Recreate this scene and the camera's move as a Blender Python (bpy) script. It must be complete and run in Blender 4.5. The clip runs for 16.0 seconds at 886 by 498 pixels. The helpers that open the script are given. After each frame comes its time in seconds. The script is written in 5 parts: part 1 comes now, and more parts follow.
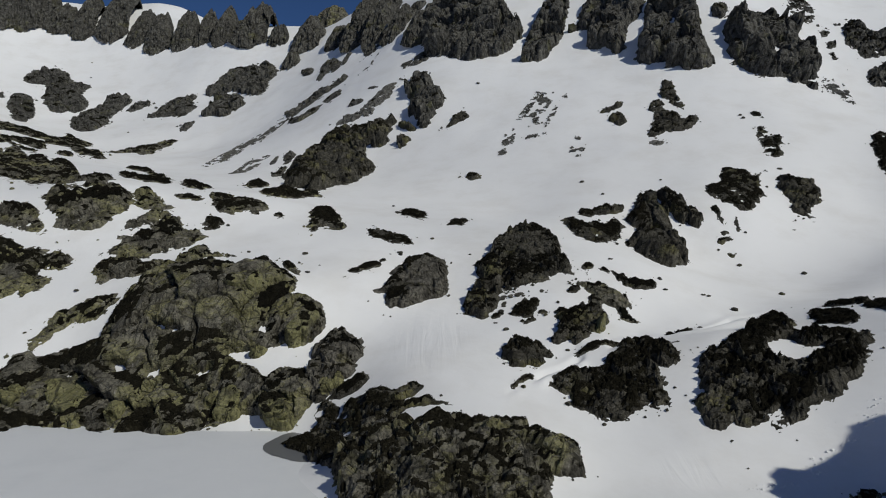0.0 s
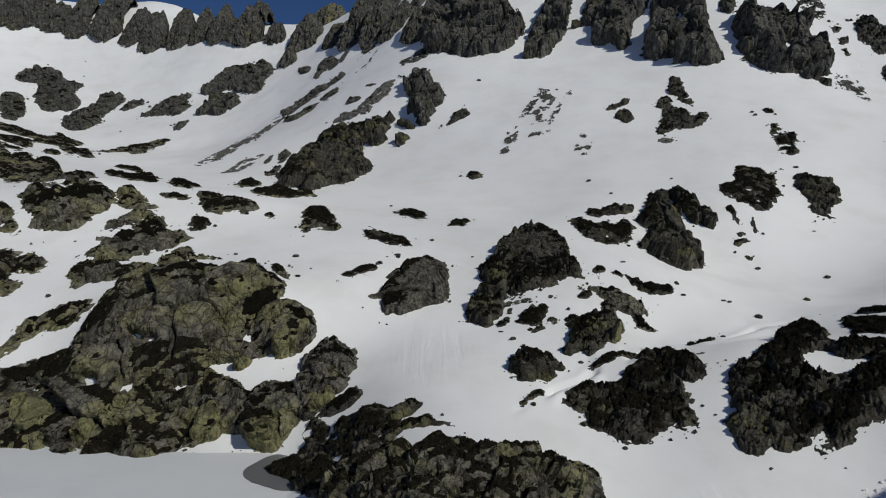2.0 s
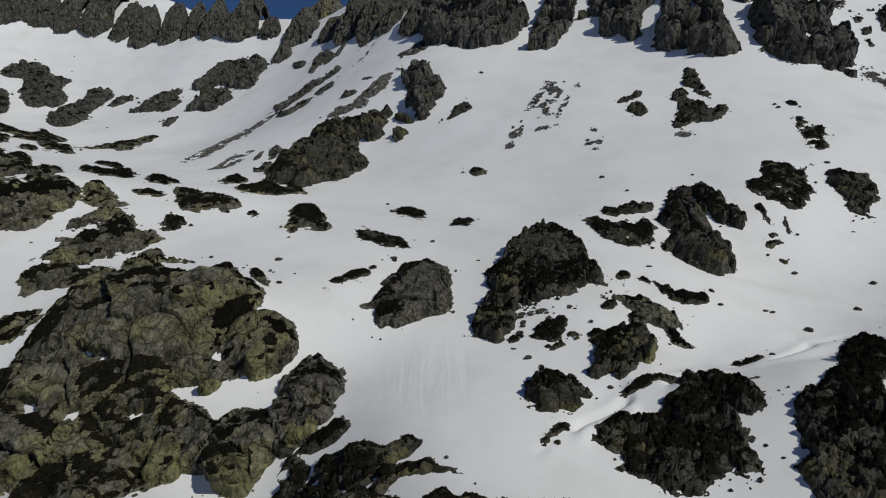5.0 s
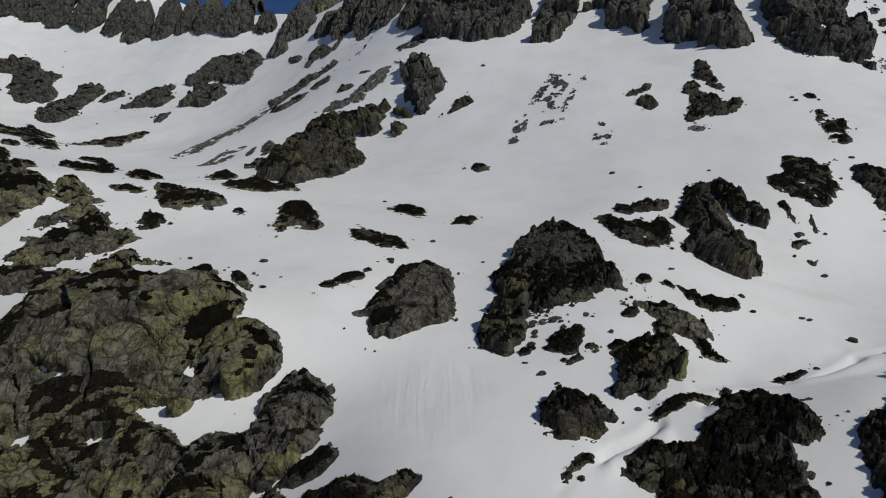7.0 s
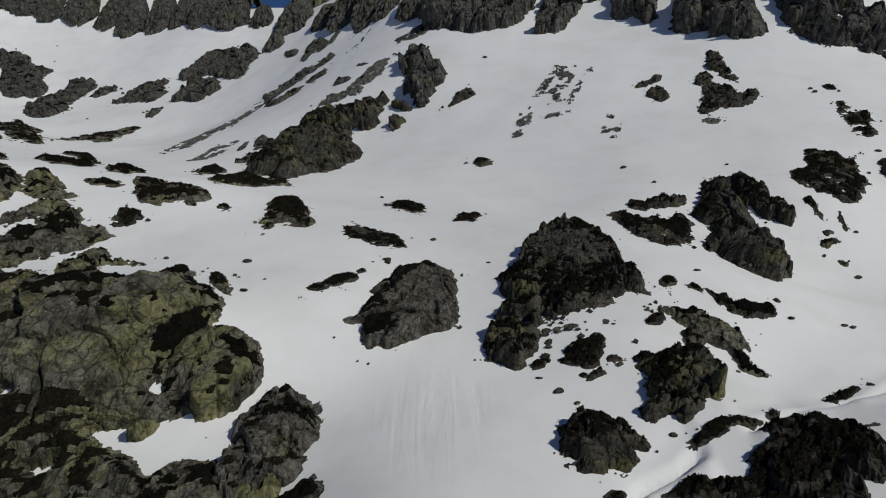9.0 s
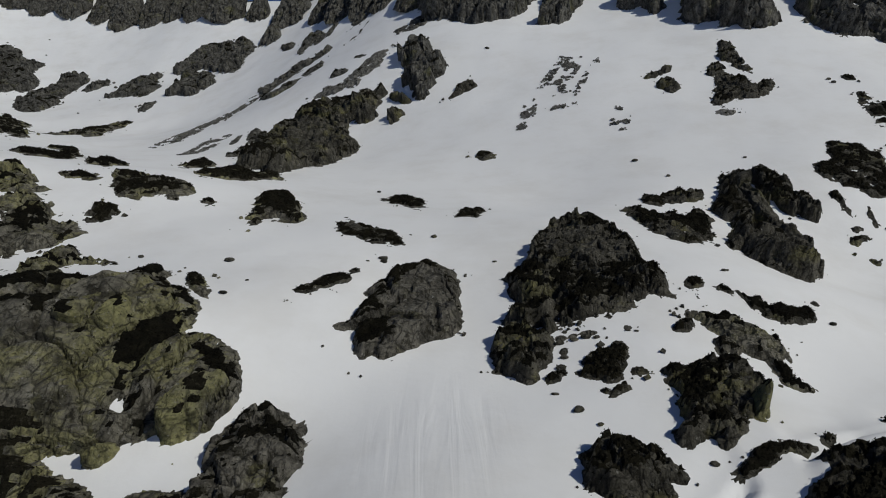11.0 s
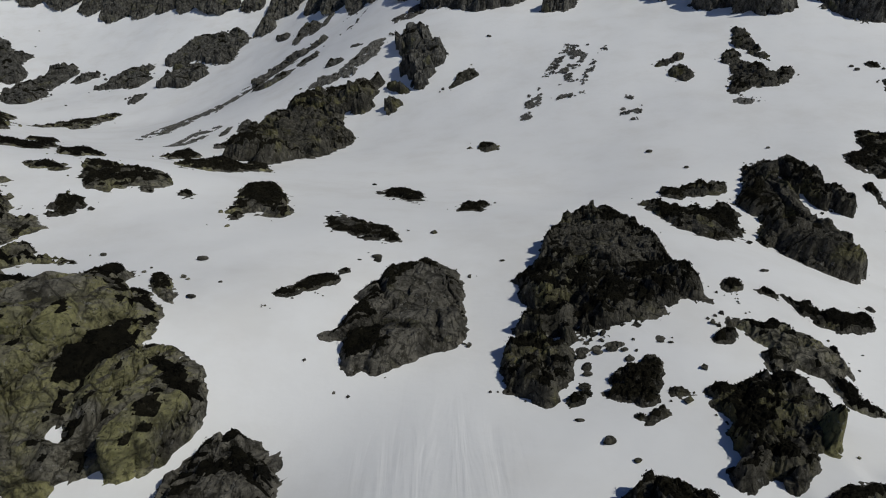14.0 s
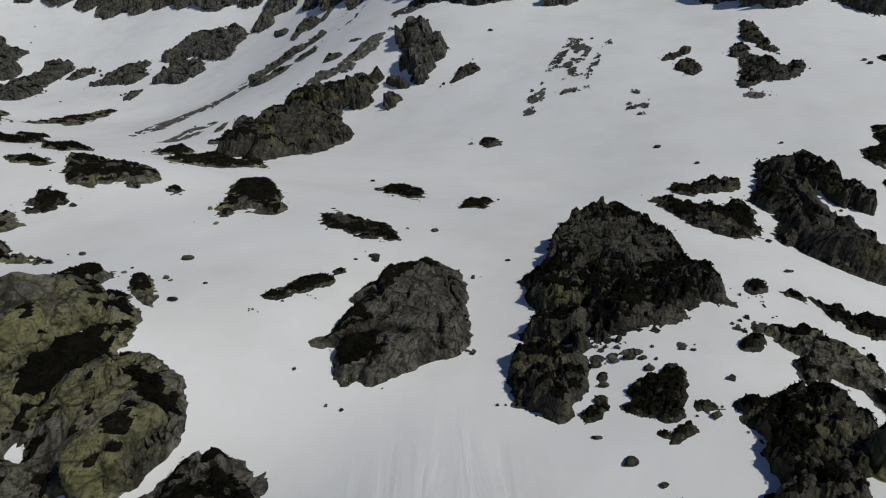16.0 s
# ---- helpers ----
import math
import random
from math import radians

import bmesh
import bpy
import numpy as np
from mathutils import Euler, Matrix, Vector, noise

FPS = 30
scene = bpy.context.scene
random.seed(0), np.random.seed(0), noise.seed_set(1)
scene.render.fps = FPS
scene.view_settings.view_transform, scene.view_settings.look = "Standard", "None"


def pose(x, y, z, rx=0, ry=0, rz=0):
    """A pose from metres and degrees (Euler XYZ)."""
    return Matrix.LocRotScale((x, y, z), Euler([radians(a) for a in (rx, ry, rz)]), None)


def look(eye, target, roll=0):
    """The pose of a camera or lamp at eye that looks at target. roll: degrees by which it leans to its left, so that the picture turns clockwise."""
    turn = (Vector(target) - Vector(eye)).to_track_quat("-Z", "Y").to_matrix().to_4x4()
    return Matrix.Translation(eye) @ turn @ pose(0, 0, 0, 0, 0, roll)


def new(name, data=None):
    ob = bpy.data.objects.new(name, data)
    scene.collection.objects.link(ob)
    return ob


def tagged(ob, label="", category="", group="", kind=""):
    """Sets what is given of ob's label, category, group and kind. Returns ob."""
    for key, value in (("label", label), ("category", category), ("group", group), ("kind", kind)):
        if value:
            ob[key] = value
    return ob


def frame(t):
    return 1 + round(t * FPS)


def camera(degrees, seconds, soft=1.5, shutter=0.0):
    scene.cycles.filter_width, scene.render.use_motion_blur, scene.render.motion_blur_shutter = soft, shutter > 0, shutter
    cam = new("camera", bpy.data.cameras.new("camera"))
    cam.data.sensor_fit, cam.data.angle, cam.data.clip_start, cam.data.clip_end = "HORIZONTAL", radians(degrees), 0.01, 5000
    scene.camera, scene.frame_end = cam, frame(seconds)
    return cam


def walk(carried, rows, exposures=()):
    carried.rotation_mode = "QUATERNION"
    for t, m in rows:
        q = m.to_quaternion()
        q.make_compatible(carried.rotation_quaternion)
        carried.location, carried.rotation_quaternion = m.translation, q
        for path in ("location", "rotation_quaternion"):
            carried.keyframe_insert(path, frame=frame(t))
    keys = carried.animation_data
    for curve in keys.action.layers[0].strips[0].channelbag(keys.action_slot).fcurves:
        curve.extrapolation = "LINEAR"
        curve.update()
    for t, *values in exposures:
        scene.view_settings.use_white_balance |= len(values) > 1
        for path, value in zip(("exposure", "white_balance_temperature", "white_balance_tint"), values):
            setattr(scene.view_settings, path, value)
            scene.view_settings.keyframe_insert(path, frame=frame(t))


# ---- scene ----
cam = camera(68.015, 16.0, soft=1.05)
PATH = [
    (0, pose(0.000, 0.000, 19.300, 90.000, -0.000, 0.000)),
    (1, pose(-0.077, 3.187, 19.302, 90.100, -0.014, -0.039)),
    (2, pose(-0.177, 6.485, 19.330, 90.168, -0.027, -0.057)),
    (3, pose(-0.295, 9.920, 19.389, 90.212, -0.041, -0.078)),
    (4, pose(-0.424, 13.479, 19.474, 90.237, -0.055, -0.109)),
    (5, pose(-0.558, 17.122, 19.569, 90.244, -0.068, -0.149)),
    (6, pose(-0.689, 20.793, 19.658, 90.233, -0.082, -0.191)),
    (7, pose(-0.813, 24.427, 19.727, 90.203, -0.096, -0.230)),
    (8, pose(-0.924, 27.961, 19.769, 90.155, -0.109, -0.261)),
    (9, pose(-1.022, 31.333, 19.785, 90.089, -0.123, -0.283)),
    (10, pose(-1.104, 34.494, 19.781, 90.008, -0.137, -0.299)),
    (11, pose(-1.173, 37.407, 19.770, 89.917, -0.151, -0.315)),
    (12, pose(-1.231, 40.049, 19.765, 89.819, -0.164, -0.336)),
    (13, pose(-1.283, 42.413, 19.777, 89.724, -0.178, -0.368)),
    (14, pose(-1.333, 44.507, 19.806, 89.637, -0.192, -0.405)),
    (15, pose(-1.387, 46.352, 19.832, 89.566, -0.205, -0.432)),
    (16, pose(-1.451, 47.978, 19.809, 89.516, -0.219, -0.412)),
]
walk(cam, PATH, [(0, 0.0), (4, -0.07), (8, -0.13), (16, -0.15)])

# ---- daylight ----
SUN_TO = Vector((0.66, -0.56, 0.0)).normalized() * math.cos(radians(38)) + Vector((0, 0, math.sin(radians(38))))
world = bpy.data.worlds.new("sky")
scene.world = world
world.use_nodes = True
wn = world.node_tree.nodes
sky = wn.new("ShaderNodeTexSky")
sky.sky_type = "NISHITA"
sky.sun_disc = False
sky.altitude = 2600
sky.air_density = 0.75
sky.dust_density = 0.0
sky.ozone_density = 10.0
sky.sun_elevation = radians(38)
sky.sun_rotation = math.atan2(SUN_TO.x, SUN_TO.y)
wn["Background"].inputs["Strength"].default_value = 0.05
world.node_tree.links.new(sky.outputs[0], wn["Background"].inputs["Color"])
sun = new("sun", bpy.data.lights.new("sun", "SUN"))
sun.data.energy = 2.55
sun.data.angle = radians(0.53)
sun.data.color = (1.0, 0.98, 0.88)
sun.matrix_world = look(SUN_TO * 200, (0, 0, 0))
scene.view_settings.exposure = 0.0


# ---- materials ----
class Nodes:
    """A short hand for node materials."""

    def __init__(self, name):
        self.mat = bpy.data.materials.new(name)
        self.mat.use_nodes = True
        self.tree = self.mat.node_tree
        self.bsdf = self.tree.nodes["Principled BSDF"]

    def put(self, socket, value):
        if isinstance(value, bpy.types.NodeSocket):
            self.tree.links.new(value, socket)
        elif value is not None:
            socket.default_value = value

    def node(self, kind, ins=(), out=0, **settings):
        n = self.tree.nodes.new(kind)
        for key, value in settings.items():
            setattr(n, key, value)
        for key, value in dict(ins).items():
            self.put(n.inputs[key], value)
        return n.outputs[out]

    def place(self):
        return self.node("ShaderNodeNewGeometry", out=0)

    def mapped(self, vector, scale):
        return self.node("ShaderNodeMapping", {"Vector": vector, "Scale": scale})

    def noise(self, vector, scale, detail=4.0, rough=0.6, distortion=0.0):
        return self.node("ShaderNodeTexNoise", {"Vector": vector, "Scale": scale, "Detail": detail, "Roughness": rough, "Distortion": distortion})

    def ramp(self, fac, low, high):
        return self.node("ShaderNodeMapRange", {"Value": fac, "From Min": low, "From Max": high}, interpolation_type="SMOOTHSTEP")

    def math(self, op, a, b=None):
        n = self.tree.nodes.new("ShaderNodeMath")
        n.operation = op
        self.put(n.inputs[0], a)
        if b is not None:
            self.put(n.inputs[1], b)
        return n.outputs[0]

    def mix(self, fac, a, b):
        n = self.tree.nodes.new("ShaderNodeMix")
        n.data_type = "RGBA"
        self.put(n.inputs["Factor"], fac)
        self.put(n.inputs["A"], (*a, 1) if isinstance(a, tuple) else a)
        self.put(n.inputs["B"], (*b, 1) if isinstance(b, tuple) else b)
        return n.outputs["Result"]

    def bump(self, height, strength, distance, normal=None):
        ins = {"Height": height, "Strength": strength, "Distance": distance}
        if normal is not None:
            ins["Normal"] = normal
        return self.node("ShaderNodeBump", ins)

    def done(self, colour, rough, normal=None, gloss=0.5):
        self.put(self.bsdf.inputs["Specular IOR Level"], gloss)
        self.put(self.bsdf.inputs["Base Color"], colour)
        self.put(self.bsdf.inputs["Roughness"], rough)
        if normal is not None:
            self.put(self.bsdf.inputs["Normal"], normal)
        return self.mat


def snow_material(name, clean, dirty, flutes):
    """Spring snow: fine grain, sun-cup relief, faint dust, and melt flutes running down the slope on one patch."""
    n = Nodes(name)
    p = n.place()
    dust = n.ramp(n.noise(p, 0.09, 5, 0.65), 0.42, 0.75)
    fine = n.noise(p, 1.1, 5, 0.6)
    colour = n.mix(n.math("MULTIPLY", dust, 0.55), clean, dirty)
    specks = n.ramp(n.noise(p, 3.2, 6, 0.7), 0.68, 0.8)
    colour = n.mix(n.math("MULTIPLY", specks, 0.10), colour, (0.45, 0.42, 0.37))
    normal = n.bump(fine, 0.35, 0.06)
    normal = n.bump(n.noise(p, 0.3, 3, 0.5), 0.3, 0.2, normal)
    if flutes:
        stripes = n.noise(n.mapped(p, (0.8, 0.07, 0.07)), 1.0, 3, 0.5, 0.9)
        away = n.node("ShaderNodeVectorMath", {0: n.node("ShaderNodeVectorMath", {0: p, 1: (-1.5, 76.0, 9.5)}, operation="SUBTRACT"), 1: (0.14, 0.085, 0.0)}, operation="MULTIPLY")
        far = n.node("ShaderNodeVectorMath", {0: away}, out=1, operation="LENGTH")
        other = n.node("ShaderNodeVectorMath", {0: n.node("ShaderNodeVectorMath", {0: n.node("ShaderNodeVectorMath", {0: p, 1: (19.8, 53.0, 1.6)}, operation="SUBTRACT"), 1: (0.25, 0.22, 0.0)}, operation="MULTIPLY")}, out=1, operation="LENGTH")
        far = n.math("MINIMUM", far, other)
        here = n.math("SUBTRACT", 1.0, n.ramp(n.math("ADD", far, n.math("MULTIPLY", n.noise(p, 0.3, 3), 0.5)), 0.35, 1.1))
        normal = n.bump(n.math("MULTIPLY", n.math("SUBTRACT", stripes, 0.5), here), 0.45, 0.28, normal)
    return n.done(colour, 0.62, normal, 0.3)


def rock_material(name, dark, light, lichen, amount, joint, tall=1.0, level=0.92):
    """Weathered granite: mottled grey, joints and cracks, yellow-green lichen on the steeper faces."""
    n = Nodes(name)
    p = n.place()
    up = n.node("ShaderNodeSeparateXYZ", {0: n.node("ShaderNodeNewGeometry", out=1)}, out=2)
    warp = n.node("ShaderNodeVectorMath", {0: p, 1: n.node("ShaderNodeVectorMath", {0: n.node("ShaderNodeTexNoise", {"Vector": p, "Scale": 0.7, "Detail": 3.0}, out=1), 1: (0.5, 0.5, 0.5)}, operation="MULTIPLY")}, operation="ADD")
    stretched = n.mapped(warp, (1.0, 1.0, 1.0 / tall))
    cracks = n.node("ShaderNodeTexVoronoi", {"Vector": stretched, "Scale": joint}, feature="DISTANCE_TO_EDGE")
    hair = n.node("ShaderNodeTexVoronoi", {"Vector": stretched, "Scale": joint * 2.7}, feature="DISTANCE_TO_EDGE")
    block = n.node("ShaderNodeTexVoronoi", {"Vector": stretched, "Scale": joint}, out=1)
    tone = n.node("ShaderNodeSeparateXYZ", {0: block}, out=0)
    mottle = n.noise(p, 0.5, 7, 0.68)
    grain = n.noise(p, 4.0, 5, 0.7)
    mixed = n.math("ADD", n.math("MULTIPLY", n.ramp(mottle, 0.34, 0.64), 0.78), n.math("MULTIPLY", tone, 0.22))
    colour = n.mix(mixed, dark, light)
    patch = n.ramp(n.noise(p, 0.16, 5, 0.62, 0.4), 0.60 - 0.14 * amount, 0.74 - 0.12 * amount)
    steep = n.ramp(up, level, level - 0.42)
    mask = n.math("MULTIPLY", n.math("MULTIPLY", patch, steep), n.math("ADD", 0.45, n.math("MULTIPLY", n.ramp(grain, 0.25, 0.65), 0.55)))
    dip = n.node("ShaderNodeMapping", {"Vector": warp, "Rotation": (0.5, 0.9, 0.35), "Scale": (0.9, 0.10, 0.10)})
    seam = n.math("ABSOLUTE", n.math("SUBTRACT", n.noise(dip, 1.0, 3, 0.5), 0.5))
    seam = n.math("SUBTRACT", 1.0, n.ramp(seam, 0.0, 0.022))
    seam = n.math("MULTIPLY", seam, n.ramp(n.noise(p, 0.22, 2), 0.45, 0.6))
    colour = n.mix(n.math("MULTIPLY", seam, 0.75), colour, (0.016, 0.015, 0.012))
    moss = n.math("MULTIPLY", n.ramp(n.noise(p, 0.8, 8, 0.74), 0.53, 0.60), 0.85)
    colour = n.mix(moss, colour, (0.022, 0.020, 0.013))
    streaks = n.noise(n.mapped(warp, (1.5, 1.5, 0.22)), 1.0, 5, 0.65)
    streaks = n.math("MULTIPLY", n.math("MULTIPLY", n.ramp(streaks, 0.54, 0.64), n.ramp(up, 0.85, 0.5)), 0.6)
    colour = n.mix(streaks, colour, (0.024, 0.022, 0.016))
    colour = n.mix(n.math("MULTIPLY", mask, 0.85), colour, n.mix(n.ramp(mottle, 0.35, 0.65), tuple(0.55 * v for v in lichen), lichen))
    pale = n.math("MULTIPLY", n.ramp(n.noise(p, 2.4, 6, 0.7), 0.58, 0.68), 0.75)
    colour = n.mix(pale, colour, (0.26, 0.254, 0.232))
    flecks = n.math("MULTIPLY", n.ramp(n.noise(p, 2.7, 4, 0.7), 0.53, 0.62), 0.6)
    colour = n.mix(flecks, colour, (0.02, 0.019, 0.014))
    line = n.math("SUBTRACT", 1.0, n.ramp(cracks, 0.0, 0.04))
    colour = n.mix(n.math("MULTIPLY", n.math("MULTIPLY", line, n.ramp(n.noise(p, 0.6, 2), 0.38, 0.55)), 0.75), colour, (0.018, 0.017, 0.013))
    normal = n.bump(n.math("SUBTRACT", n.math("MULTIPLY", n.ramp(cracks, 0.0, 0.08), 0.6), seam), 0.8, 0.30 / joint * 0.6)
    normal = n.bump(n.ramp(hair, 0.0, 0.10), 0.5, 0.18 / joint * 0.6, normal)
    normal = n.bump(n.noise(p, 1.6, 8, 0.72), 0.9, 0.34, normal)
    return n.done(colour, 0.88, normal, 0.2)


def heath_material(name, dark, light):
    n = Nodes(name)
    p = n.place()
    one = n.node("ShaderNodeNewGeometry", out=8)
    tone = n.math("ADD", n.math("MULTIPLY", n.ramp(n.noise(p, 0.9, 5, 0.7), 0.35, 0.75), 0.6), n.math("MULTIPLY", one, 0.4))
    colour = n.mix(tone, dark, light)
    twigs = n.math("MULTIPLY", n.ramp(n.noise(p, 2.4, 4, 0.75), 0.54, 0.68), n.ramp(one, 0.35, 0.9))
    colour = n.mix(n.math("MULTIPLY", twigs, 0.8), colour, (0.062, 0.057, 0.042))
    normal = n.bump(n.noise(p, 5.0, 4, 0.75), 1.0, 0.25)
    return n.done(colour, 0.95, normal, 0.05)


SNOW = snow_material("spring_snow", (0.83, 0.835, 0.845), (0.71, 0.70, 0.685), True)
ICE = snow_material("lake_snow", (0.71, 0.725, 0.745), (0.61, 0.63, 0.655), False)
GRANITE = rock_material("lichened_granite", (0.040, 0.037, 0.031), (0.205, 0.194, 0.157), (0.29, 0.278, 0.13), 1.15, 0.5)
LICHEN_SLAB = rock_material("lichen_yellow_slab", (0.050, 0.047, 0.038), (0.20, 0.19, 0.13), (0.28, 0.27, 0.12), 2.0, 0.3, 1.6, 1.3)
DARK_ROCK = rock_material("dark_granite", (0.022, 0.021, 0.017), (0.110, 0.103, 0.084), (0.17, 0.16, 0.065), 0.6, 0.65)
GREY_ROCK = rock_material("grey_granite", (0.032, 0.030, 0.026), (0.175, 0.164, 0.138), (0.22, 0.21, 0.09), 0.5, 0.6)
CLIFF_ROCK = rock_material("cliff_granite", (0.032, 0.031, 0.029), (0.145, 0.141, 0.127), (0.13, 0.127, 0.06), 0.35, 0.2, 1.8)
SCREE_ROCK = rock_material("scree_stone", (0.09, 0.088, 0.082), (0.22, 0.215, 0.20), (0.16, 0.16, 0.1), 0.1, 0.9)
HEATH = heath_material("evergreen_heath", (0.005, 0.005, 0.004), (0.021, 0.019, 0.012))


def slush_material():
    n = Nodes("wet_slush")
    p = n.place()
    return n.done((0.15, 0.155, 0.165, 1), 0.3, n.bump(n.noise(p, 2.0, 3, 0.5), 0.08, 0.02))


SLUSH = slush_material()


# ---- noise ----
def lattice(i, j, k, seed):
    """A repeatable random number from 0 to 1 for each whole-number place."""
    h = (i.astype(np.int64) * 374761393 + j.astype(np.int64) * 668265263 + k.astype(np.int64) * 2147483647 + seed * 974711) & 0xFFFFFFFF
    h = ((h ^ (h >> 13)) * 1274126177) & 0xFFFFFFFF
    h = ((h ^ (h >> 16)) * 2246822519) & 0xFFFFFFFF
    return ((h ^ (h >> 15)) & 0xFFFFFF) / float(0xFFFFFF)


def smooth_noise(p, seed=0):
    """Value noise from -1 to 1 at the points p (n, 3)."""
    c = np.floor(p)
    f = p - c
    f = f * f * f * (f * (f * 6 - 15) + 10)
    c = c.astype(np.int64)
    total = np.zeros(len(p))
    for dx in (0, 1):
        for dy in (0, 1):
            for dz in (0, 1):
                w = (f[:, 0] if dx else 1 - f[:, 0]) * (f[:, 1] if dy else 1 - f[:, 1]) * (f[:, 2] if dz else 1 - f[:, 2])
                total += w * lattice(c[:, 0] + dx, c[:, 1] + dy, c[:, 2] + dz, seed)
    return total * 2 - 1


def rough_noise(p, octaves=4, seed=0, gain=0.55):
    total, amp, norm = np.zeros(len(p)), 1.0, 0.0
    for o in range(octaves):
        total += amp * smooth_noise(p * 2.03**o + 17.3 * o, seed + o)
        norm += amp
        amp *= gain
    return total / norm


def blocks(p, seed=0):
    """Cells: the distance to the nearest and to the second centre, the nearest cell's own number, and how its tilted top face rises here."""
    c = np.floor(p).astype(np.int64)
    first, second, own, tilt = np.full(len(p), 9.0), np.full(len(p), 9.0), np.zeros(len(p)), np.zeros(len(p))
    for dx in (-1, 0, 1):
        for dy in (-1, 0, 1):
            for dz in (-1, 0, 1):
                i, j, k = c[:, 0] + dx, c[:, 1] + dy, c[:, 2] + dz
                q = np.stack([i + lattice(i, j, k, seed), j + lattice(i, j, k, seed + 1), k + lattice(i, j, k, seed + 2)], 1)
                off = p - q
                d = np.sqrt((off * off).sum(1))
                near = d < first
                second = np.where(near, first, np.minimum(second, d))
                own = np.where(near, lattice(i, j, k, seed + 3), own)
                rise = off[:, 0] * (lattice(i, j, k, seed + 4) - 0.5) + off[:, 1] * (lattice(i, j, k, seed + 5) - 0.5) + off[:, 2] * (lattice(i, j, k, seed + 6) - 0.5)
                tilt = np.where(near, rise * 2, tilt)
                first = np.minimum(first, d)
    return first, second, own, tilt


# ---- the lie of the land ----
SWELLS = []


def swell(x, y, reach, rise):
    """A rounded rise or hollow of the ground."""
    SWELLS.append((x, y, reach, rise))


# valley floor, benches and headwall
BASE = (-17.958, 0.057, 0.382)
swell(120, 340, 90, 71.42)
swell(60, 114, 24, -12.78)
swell(-320, 420, 90, 69.24)
swell(-132, 116, 45, 14.64)
swell(-22, -60, 45, 9.07)
swell(60, 42, 24, 10.74)
swell(22, 292, 45, 32.02)
swell(280, 260, 90, 52.93)
swell(88, 226, 45, 17.54)
swell(-32, 70, 14, -7.06)
swell(-22, 358, 45, 33.35)
swell(-56, 70, 14, -4.32)
swell(-88, 248, 45, -15.14)
swell(0, 160, 45, -7.82)
swell(-15, 65, 8, -5.13)
swell(72, 78, 14, 4.49)
swell(-30, 85, 8, 3.68)
swell(-154, 292, 45, -11.14)
swell(-60, 186, 24, -4.76)
swell(40, 86, 14, -4.29)
swell(-72, 78, 14, -2.49)
swell(286, 402, 45, 21.72)
swell(8, 78, 14, -1.83)
swell(176, 204, 45, 8.88)
swell(16, 30, 14, 4.15)
swell(-40, 30, 14, 6.53)
swell(-176, 424, 45, 35.16)
swell(25, 50, 8, -2.31)
swell(-64, 118, 14, 4.94)
swell(-168, 186, 24, 10.51)
swell(0, 226, 45, 9.87)
swell(56, 126, 14, 5.25)
swell(45, 50, 8, -0.42)
swell(88, 134, 14, -2.92)
swell(132, 358, 45, -20.51)
swell(-110, 380, 45, 21.63)
swell(-220, 248, 45, 12.89)
swell(-15, 30, 8, 4.45)
swell(0, 50, 8, 2.78)
swell(65, 85, 8, -3.7)
swell(-24, 186, 24, -6.1)
swell(220, 380, 45, 12.84)
swell(-40, 126, 14, 3.12)
swell(-480, 500, 90, 21.51)
swell(-144, 162, 24, 6.82)
swell(120, 186, 24, -4.07)
swell(-20, 55, 8, -1.07)
swell(15, 55, 8, -1.46)
swell(352, 424, 45, 14.05)
swell(-10, 80, 8, -1.77)
swell(-242, 446, 45, 19.72)
swell(22, 402, 45, 16.92)
swell(-264, 314, 45, 11.48)
swell(-44, 292, 45, 7.06)
swell(-88, 118, 14, 2.9)
swell(36, 186, 24, 2.68)
swell(0, 30, 8, 3.55)
swell(25, 80, 8, -2.04)
swell(30, 70, 8, 1.1)
swell(35, 30, 8, 1.75)
swell(0, 500, 90, -17.67)
swell(-55, 40, 8, 3.64)
swell(-25, 35, 8, 2.46)
swell(-24, 102, 14, 1.17)
swell(286, 336, 45, 12)
swell(88, 118, 14, -3.81)
swell(35, 50, 8, -2.8)
swell(-440, 500, 90, 48.31)
swell(120, 246, 24, 3.79)
swell(-84, 198, 24, -3.75)
swell(-45, 70, 8, -1.15)
swell(-66, 402, 45, 10.98)
swell(108, 150, 24, -2.76)
swell(75, 90, 8, -2.35)
swell(40, 110, 14, -1.45)
swell(60, 75, 8, -1.67)
swell(-5, 95, 8, -1.1)
swell(15, 65, 8, -1.09)
swell(-180, 210, 24, 5.66)
swell(132, 446, 45, -8.59)
swell(180, 246, 24, 4.14)
swell(72, 246, 24, 5.44)
swell(-80, 94, 14, 1.23)
swell(16, 134, 14, -1.61)
swell(50, 55, 8, -2.44)
swell(50, 45, 8, -2.58)
swell(-64, 134, 14, 2.29)
swell(-48, 110, 14, 1.49)
swell(-132, 198, 24, 2.47)
swell(-35, 80, 8, 2.56)
swell(-20, 85, 8, 1.45)
swell(-45, 80, 8, -1.35)
swell(-40, 90, 8, 1.1)
swell(-10, 40, 8, 1.52)
swell(-10, 50, 8, -1.17)
swell(22, 336, 45, 6.63)
swell(-48, 210, 24, -3.06)
swell(60, 222, 24, -3.3)
swell(55, 95, 8, -1.07)
swell(10, 45, 8, -0.79)
swell(-132, 246, 24, -3.17)
swell(-88, 314, 45, -3.49)
swell(110, 336, 45, -10.38)
